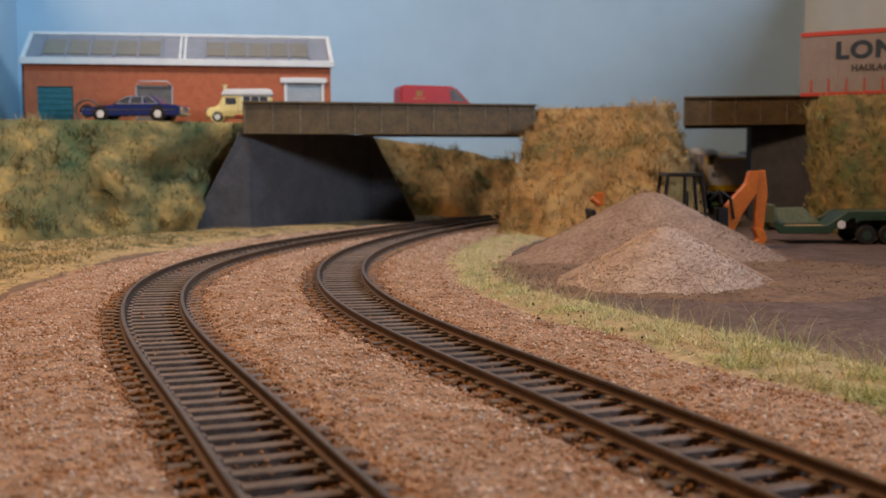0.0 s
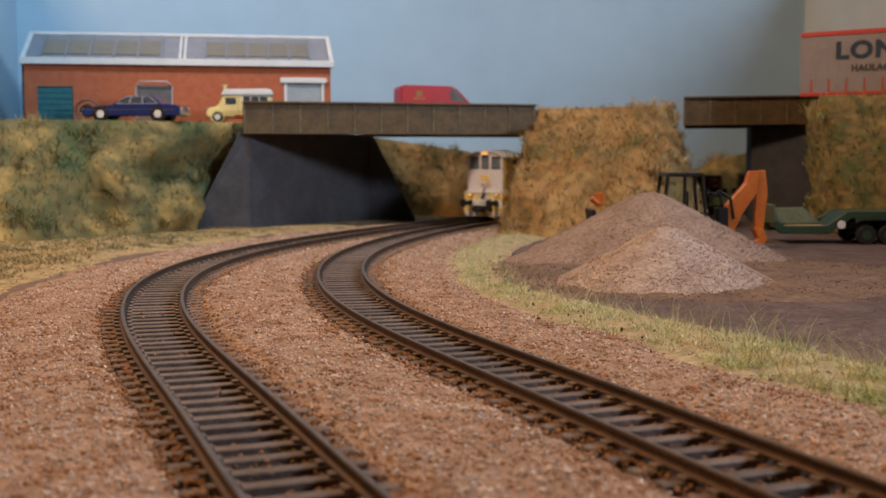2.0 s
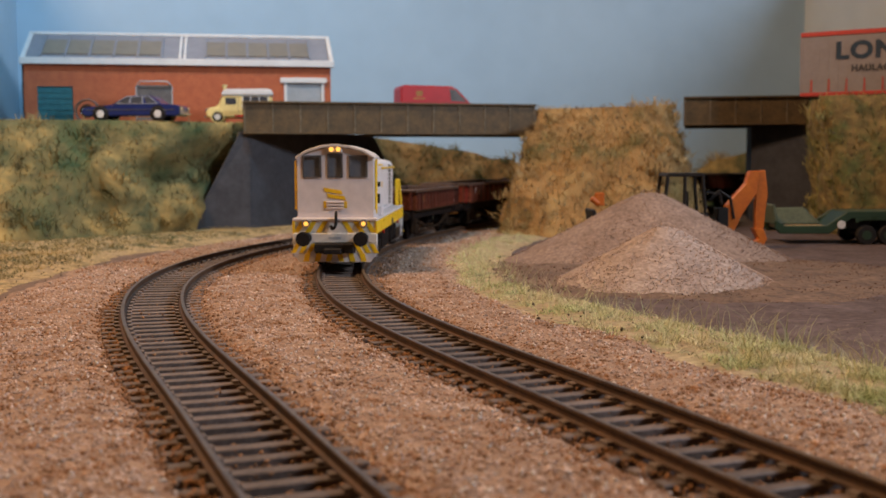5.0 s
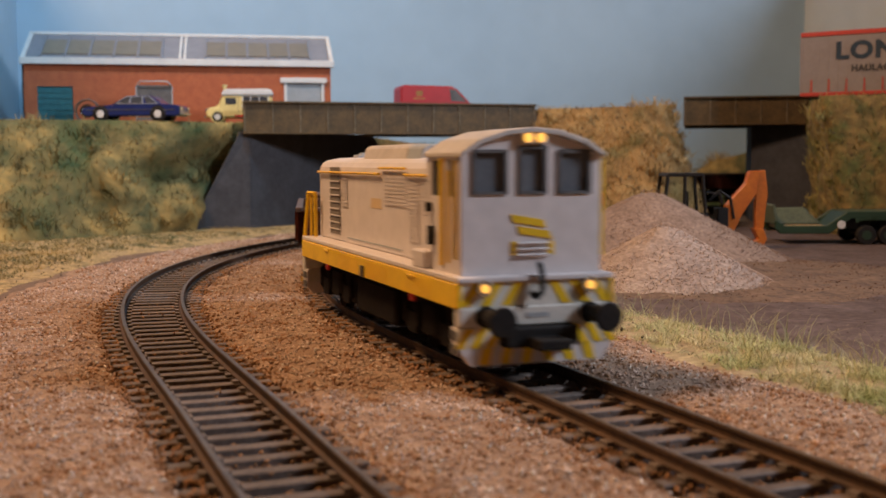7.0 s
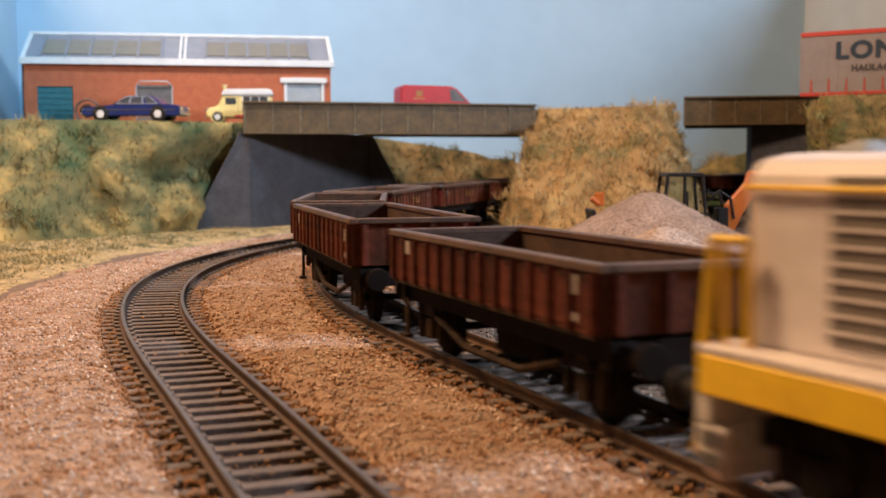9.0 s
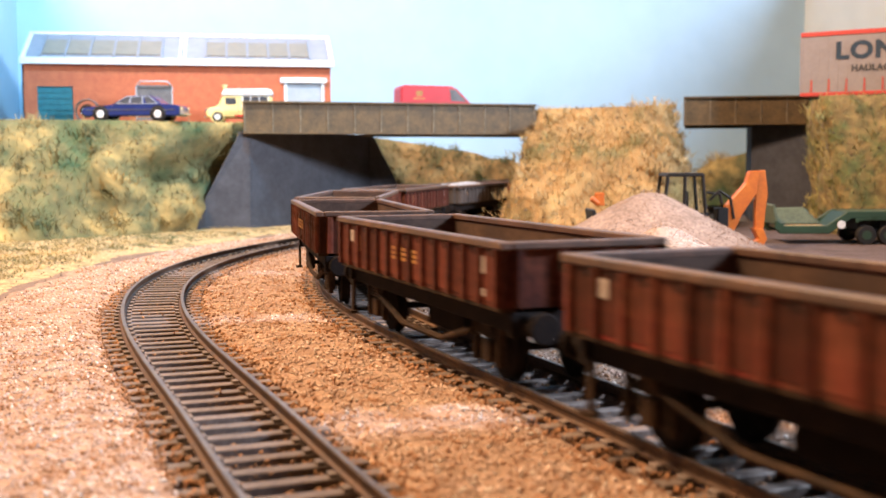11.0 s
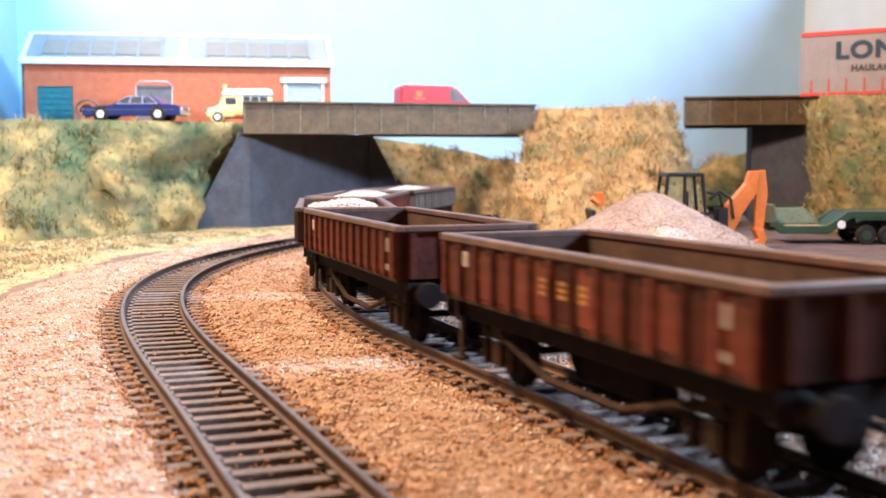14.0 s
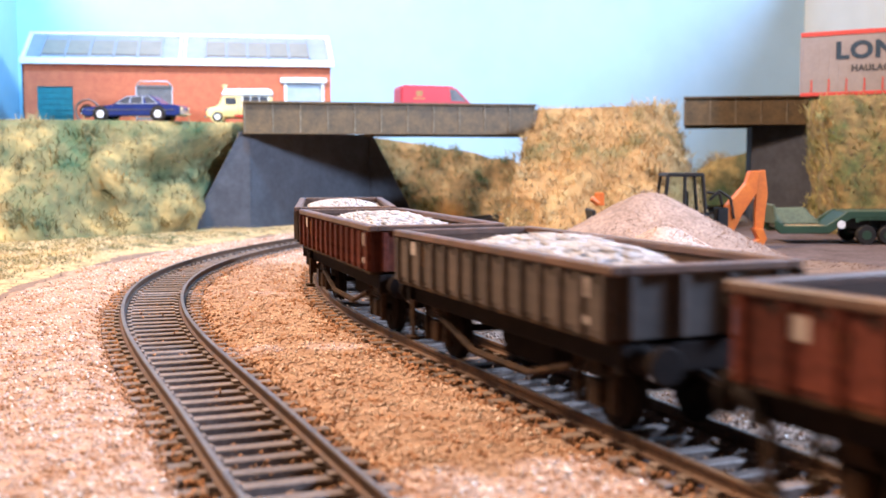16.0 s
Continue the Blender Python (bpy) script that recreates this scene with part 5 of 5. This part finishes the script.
def low_loader():
    t = thing("low_loader", put(186, 632, -3.4, -3), "dark green low-loader trailer with timber deck in the yard", "trailer")
    side = [(0, 9), (3, 6), (30, 6), (42, 14.5), (100, 14.5), (100, 18.6), (40, 18.6), (28, 10.4), (6, 10.4), (0, 14)]
    for y0, y1 in ((0, 2.4), (31.6, 34)):
        part("side_beam", Geo().profile(side, y0, y1), "green", t, "dark green side beam", bevel=0.4)
    for k in range(9):
        part("plank", Geo().box(4 + k * 2.9, 6.6 + k * 2.9, 2.5, 31.5, 8.6, 10.2), "deck_wood", t, "worn timber deck plank")
    part("slope_plate", prism_between([(29.5, 2.5, 8.6), (31.5, 2.5, 8.6), (31.5, 31.5, 8.6), (29.5, 31.5, 8.6)], [(40, 2.5, 18), (42, 2.5, 17), (42, 31.5, 17), (40, 31.5, 18)]), "green", t)
    part("top_deck", Geo().box(42, 100, 2.5, 31.5, 16.4, 18.2), "sheet_green", t, "pale green upper deck", bevel=0.2)
    part("ramp", prism_between([(1, 4, 11), (3, 4, 11), (3, 30, 11), (1, 30, 11)], [(-1, 4, 22), (0.6, 4, 22.4), (0.6, 30, 22.4), (-1, 30, 22)]), "sheet_green", t, "pale green folded ramp", bevel=0.3)
    part("tarpaulin", prism_between([(2, 18, 10.3), (30, 18, 10.3), (33, 31, 11), (0, 31, 11)], [(2, 25, 19.5), (22, 25, 20.5), (26, 30, 17), (2, 30, 20.5)]), "sheet_green", t, "pale green folded sheet", bevel=0.8)
    for x in (50, 62, 74, 86):
        for y in (0.2, 33.8):
            w = part("wheel", Geo().tube((x, y - 2.4, 5.4), (x, y + 2.4, 5.4), 5.4, 22), "black", t, "black tyre", bevel=0.5)
            part("hub", Geo().tube((x, y - 2.6, 5.4), (x, y + 2.6, 5.4), 2.6, 14), "green", w)
        part("axle", Geo().tube((x, 2, 5.4), (x, 32, 5.4), 1.2, 8).box(x - 3, x + 3, 4, 30, 8, 15), "black", t)
    # white disc stands in for the bright highlight at the wheel hub
    part("hub_highlight", Geo().tube((36.5, -0.6, 11.2), (36.5, 0.2, 11.2), 2.3, 18), "white", t, "white disc standing for a highlight at the hub")
    part("mudguard", Geo().profile([(44, 12), (48, 13.6), (92, 13.6), (96, 12), (96, 14.6), (44, 14.6)], -1.2, 0), "green", t, bevel=0.2)


digger()
low_loader()

# ---------------------------------------------------------------- track, ballast stones and grass
SLEEPER = Geo().box(-15, 15, -1.5, 1.5, -4.6, -2.7)
for sgn in (-1, 1):
    for o in (-1.75, 1.75):
        SLEEPER.box(sgn * 8.95 + o - 0.7, sgn * 8.9 + o + 0.7, -1.2, 1.2, -2.8, -2.05)
SLEEPER = SLEEPER.mesh("sleeper", "sleeper", bevel=0.18)


def sweep(line, s0, s1, side, section, step=4.0):
    """A section (across, up) drawn along the line."""
    ss = np.arange(s0, s1 + step, step)
    x, y, z, th = line.at(ss)
    n, v, f = len(section), [], []
    for a, b, c, h in zip(x, y, z, th):
        v += [(a - (side + o) * math.sin(h), b + (side + o) * math.cos(h), c + u) for o, u in section]
    for i in range(len(ss) - 1):
        f += [(i * n + k, i * n + (k + 1) % n, (i + 1) * n + (k + 1) % n, (i + 1) * n + k) for k in range(n)]
    f += [tuple(range(n - 1, -1, -1)), tuple((len(ss) - 1) * n + k for k in range(n))]
    return Geo().add(v, f)


RAIL = [(-1.0, -2.5), (1.0, -2.5), (1.0, -2.15), (0.32, -1.85), (0.32, -0.95), (0.56, -0.72), (0.56, -0.12), (-0.56, -0.12), (-0.56, -0.72), (-0.32, -0.95), (-0.32, -1.85), (-1.0, -2.15)]
CAP = [(-0.52, -0.13), (0.52, -0.13), (0.4, 0.0), (-0.4, 0.0)]
SLEEPER_PITCH = 7.6
for line, name, label, s0, s1 in ((LEFT, "left_track", "weathered model railway track with rusty rails and dark sleepers", -240, 1400),
                                  (RIGHT, "right_track", "model railway track with brown rails under the passing train", -930, 2400)):
    top = thing(name, Matrix(), label, "railway track", "railway tracks")
    part("track_bed", sweep(line, s0, s1, 0, [(-14, -5.0), (14, -5.0), (13, -4.24), (-13, -4.24)], 6), "bed", top, "rust-stained ballast, shade of the sleeper gaps put into its dark colour")
    for side in (-8.95, 8.95):
        rail = part("rail", sweep(line, s0, s1, side, RAIL), "rail", top, "rusty brown rail")
        part("running_surface", sweep(line, s0, s1, side, CAP), "rail_head", rail, "worn dark metal running surface")
    rng = np.random.default_rng(9 if line is LEFT else 8)
    for s in np.arange(-40, 1060, SLEEPER_PITCH):
        x, y, z, th = line.at(s)
        part("sleeper", SLEEPER, "sleeper", top, at=put(x, y, z + rng.uniform(-0.12, 0.08), math.degrees(th) - 90 + rng.uniform(-0.8, 0.8)))
    base = np.array([v.co[:] for v in SLEEPER.vertices]) / MM
    polys = [p.vertices[:] for p in SLEEPER.polygons]
    g = Geo()
    for s in np.concatenate([np.arange(s0 + 5, -42, SLEEPER_PITCH), np.arange(1062, s1 - 5, SLEEPER_PITCH)]):
        x, y, z, th = line.at(s)
        c, d = math.cos(th - math.pi / 2), math.sin(th - math.pi / 2)
        g.add([(x + c * a - d * b, y + d * a + c * b, z + e) for a, b, e in base], polys)
    tagged(part("far_sleeper", g, "sleeper", top), kind="stuff")


def scatter(n, rng, y0, y1, reach=0.42):
    """Points over the ground in sight, thicker near by."""
    y = y0 * (y1 / y0) ** rng.random(n)
    return rng.uniform(-reach, reach, n) * y, y


rng = np.random.default_rng(21)
x, y = scatter(150000, rng, 80, 900)
d = near_line(x, y)
z = bed_height(x, y)
lump = smooth_noise(x, y, 2.6, 11.0) + 0.5 * smooth_noise(x, y, 7.0, 12.0)
keep = (z > -3.7) & ((d > 15.5) | ((d > 11.2) & (rng.random(len(x)) < 0.45)) | (rng.random(len(x)) < 0.20)) & ((lump > -0.22) | (rng.random(len(x)) < 0.3))
x, y, z, d, lump = x[keep], y[keep], z[keep], d[keep], lump[keep]
size = rng.uniform(0.20, 0.58, len(x)) * np.clip((y / 240) ** 0.35, 0.75, 1.6) * (1 + 0.5 * np.clip(lump, -0.5, 0.6))
z = np.where(d < 11.2, -4.2, np.where(d < 15.5, -3.35, z) + 0.2 * np.clip(lump, -0.5, 0.7)) + size * 0.02
rusty = (smooth_noise(x, y, 9.0, 15.0) + 0.6 * smooth_noise(x, y, 3.0, 16.0) + 0.25 * rng.normal(size=len(x)) + np.clip((22 - d) / 14, 0, 0.6)) > 0.26
at = np.stack([x, y, z], 1)
tagged(grains("ballast_stones", at[~rusty], size[~rusty], "grain", rng), "loose pinkish brown ballast stones", "ballast", kind="stuff")
tagged(grains("rusty_stones", at[rusty], size[rusty], "brown_grain", rng), "patches of rust-brown ballast stones", "ballast", kind="stuff")

x, y = scatter(2600, rng, 80, 600)
d = near_line(x, y)
keep = (d > 16) & (bed_height(x, y) > -3.6)
xyz = np.stack([x[keep], y[keep], bed_height(x[keep], y[keep]) + 0.35], 1)
tagged(grains("pale_stones", xyz, rng.uniform(0.25, 0.6, len(xyz)), "pale_stone", rng), "scattered pale stones in the ballast", "ballast", kind="stuff")

x, y = scatter(6500, rng, 80, 700)
d = near_line(x, y)
keep = (d > 16) & (bed_height(x, y) > -3.6) & (smooth_noise(x, y, 18, 4.0) > -0.1)
xyz = np.stack([x[keep], y[keep], bed_height(x[keep], y[keep]) + 0.1], 1)
tagged(grains("brown_stones", xyz, rng.uniform(0.35, 0.8, len(xyz)), "brown_grain", rng), "scattered brown stones in the ballast", "ballast", kind="stuff")

# rust-stained stones close to the rails
n = 16000
s, o = rng.uniform(-40, 700, n), np.abs(rng.normal(0, 1, n))
parts_ = []
for line in (LEFT, RIGHT):
    for sgn in (-1, 1):
        a, b, c, h = line.at(s, 0)
        off = sgn * (10.4 + o * 2.6)
        parts_.append(np.stack([a - off * np.sin(h), b + off * np.cos(h), -3.15 + 0.16 * o], 1))
xyz = np.concatenate(parts_)[::4]
tagged(grains("stained_stones", xyz, rng.uniform(0.25, 0.7, len(xyz)), "stained", rng), "rust-stained brown stones beside the rails", "ballast", kind="stuff")

# crumbs of rusty ballast between the sleepers
n = 9000
s = rng.uniform(-40, 520, n)
s = (np.floor(s / SLEEPER_PITCH) + 0.5 + rng.normal(0, 0.11, n)) * SLEEPER_PITCH - 40 % SLEEPER_PITCH
off = np.where(rng.random(n) < 0.5, rng.uniform(-14, 14, n), rng.choice([-1, 1], n) * rng.normal(8.6, 1.6, n))
parts_ = []
for line in (LEFT, RIGHT):
    a, b, c, h = line.at(s, 0)
    parts_.append(np.stack([a - off * np.sin(h), b + off * np.cos(h), c - 4.0 + rng.exponential(0.28, n)], 1))
xyz = np.concatenate(parts_)
tagged(grains("track_crumbs", xyz, rng.uniform(0.25, 0.62, len(xyz)), "stained", rng), "rust-brown ballast crumbs between the sleepers", "ballast", kind="stuff")

# grass on the verges
x, y = scatter(260000, rng, 110, 780)
z, d = verge_height(x, y), near_line(x, y)
clump = smooth_noise(x, y, 9, 2.0)
keep = (z > -3.3) & (clump > -0.1) & (d > 30)
x, y, z = x[keep], y[keep], z[keep]
right = x > np.interp(y, RIGHT.y, RIGHT.x)
size = rng.uniform(0.8, 2.2, len(x)) * np.where(right, 1.55, 1.35)
at = np.stack([x, y, z - 0.2], 1)
tagged(blades("strip_grass", at[right], size[right] * 0.85, 0.17, "blade", rng, 3.2), "short tangled pale green grass", "grass", kind="stuff")
tagged(blades("verge_grass", at[~right], size[~right], 0.3, "bank_blade_green", rng, 2.0), "short dry ochre and green grass", "grass", kind="stuff")
pick = right & (rng.random(len(x)) < 0.10)
tagged(blades("long_grass", np.stack([x[pick], y[pick], z[pick] - 0.2], 1), rng.uniform(4, 12, pick.sum()), 0.13, "blade", rng, 1.6), "long wispy dry grass stalks", "grass", kind="stuff")

# crumbs of earth and litter
x, y = scatter(3500, rng, 200, 800)
d = near_line(x, y)
keep = d > 44
xyz = np.stack([x[keep], y[keep], np.maximum(verge_height(x[keep], y[keep]), -3.5) + 0.1], 1)
tagged(grains("earth_crumbs", xyz, rng.uniform(0.15, 0.5, len(xyz)), "crumb", rng), "dark crumbs of earth and leaf litter", "litter", kind="stuff")

# dark scraps of leaf caught in the grass strip
x, y = scatter(170, rng, 200, 600)
d = near_line(x, y)
keep = (x > np.interp(y, RIGHT.y, RIGHT.x)) & (d > 40) & (d < 90)
xyz = np.stack([x[keep], y[keep], np.maximum(verge_height(x[keep], y[keep]), -3.5) + 0.7], 1)
tagged(grains("leaf_scraps", xyz, rng.uniform(0.3, 0.95, len(xyz)), "crumb", rng), "dark scraps of leaf in the dry grass", "litter", kind="stuff")

# ---------------------------------------------------------------- movement
# where the front of the first wagon is along the right-hand line, second by second
RUN_T = [0.0, 1.0, 2.0, 3.0, 4.0, 5.0, 6.0, 6.5, 7.0, 7.5, 8.0, 8.5, 9.0, 9.5, 10.0, 11.0, 12.0, 13.0, 14.0, 15.0, 16.0]
RUN_S = [1157, 1039, 918, 792, 667, 545, 424, 364, 304, 247.5, 192.5, 138.5, 83, 30, -26, -140, -255, -369, -482, -596, -710]


def along(t):
    """A smooth run through the stations above."""
    t = float(t)
    k = min(max(int(np.searchsorted(RUN_T, t)) - 1, 0), len(RUN_T) - 2)
    t0, t1 = RUN_T[k], RUN_T[k + 1]
    slope = lambda i: (RUN_S[min(i + 1, len(RUN_S) - 1)] - RUN_S[max(i - 1, 0)]) / (RUN_T[min(i + 1, len(RUN_T) - 1)] - RUN_T[max(i - 1, 0)])
    h, u = t1 - t0, (t - t0) / (t1 - t0)
    return ((2 * u**3 - 3 * u**2 + 1) * RUN_S[k] + (u**3 - 2 * u**2 + u) * h * slope(k) + (3 * u**2 - 2 * u**3) * RUN_S[k + 1] + (u**3 - u**2) * h * slope(k + 1))


def motions():
    times = [round(i * 0.4, 3) for i in range(41)]
    for ob, behind, half in MOVERS:
        rows = []
        for t in times:
            s = along(t) + behind
            xa, ya, za, _ = RIGHT.at(s - half)
            xb, yb, zb, _ = RIGHT.at(s + half)
            turn = math.degrees(math.atan2(ya - yb, xa - xb))
            tilt = -math.degrees(math.atan2(za - zb, 2 * half))
            rows.append((t, pose((xa + xb) / 2 * MM, (ya + yb) / 2 * MM, (za + zb) / 2 * MM, 0, tilt, turn)))
        walk(ob, rows)
    ticks = [round(i * 0.1, 3) for i in range(161)]
    start = along(0)
    for ob, x, r in AXLES:
        walk(ob, [(t, pose(x * MM, 0, r * MM, 0, math.degrees((start - along(t)) / r), 0)) for t in ticks])


motions()
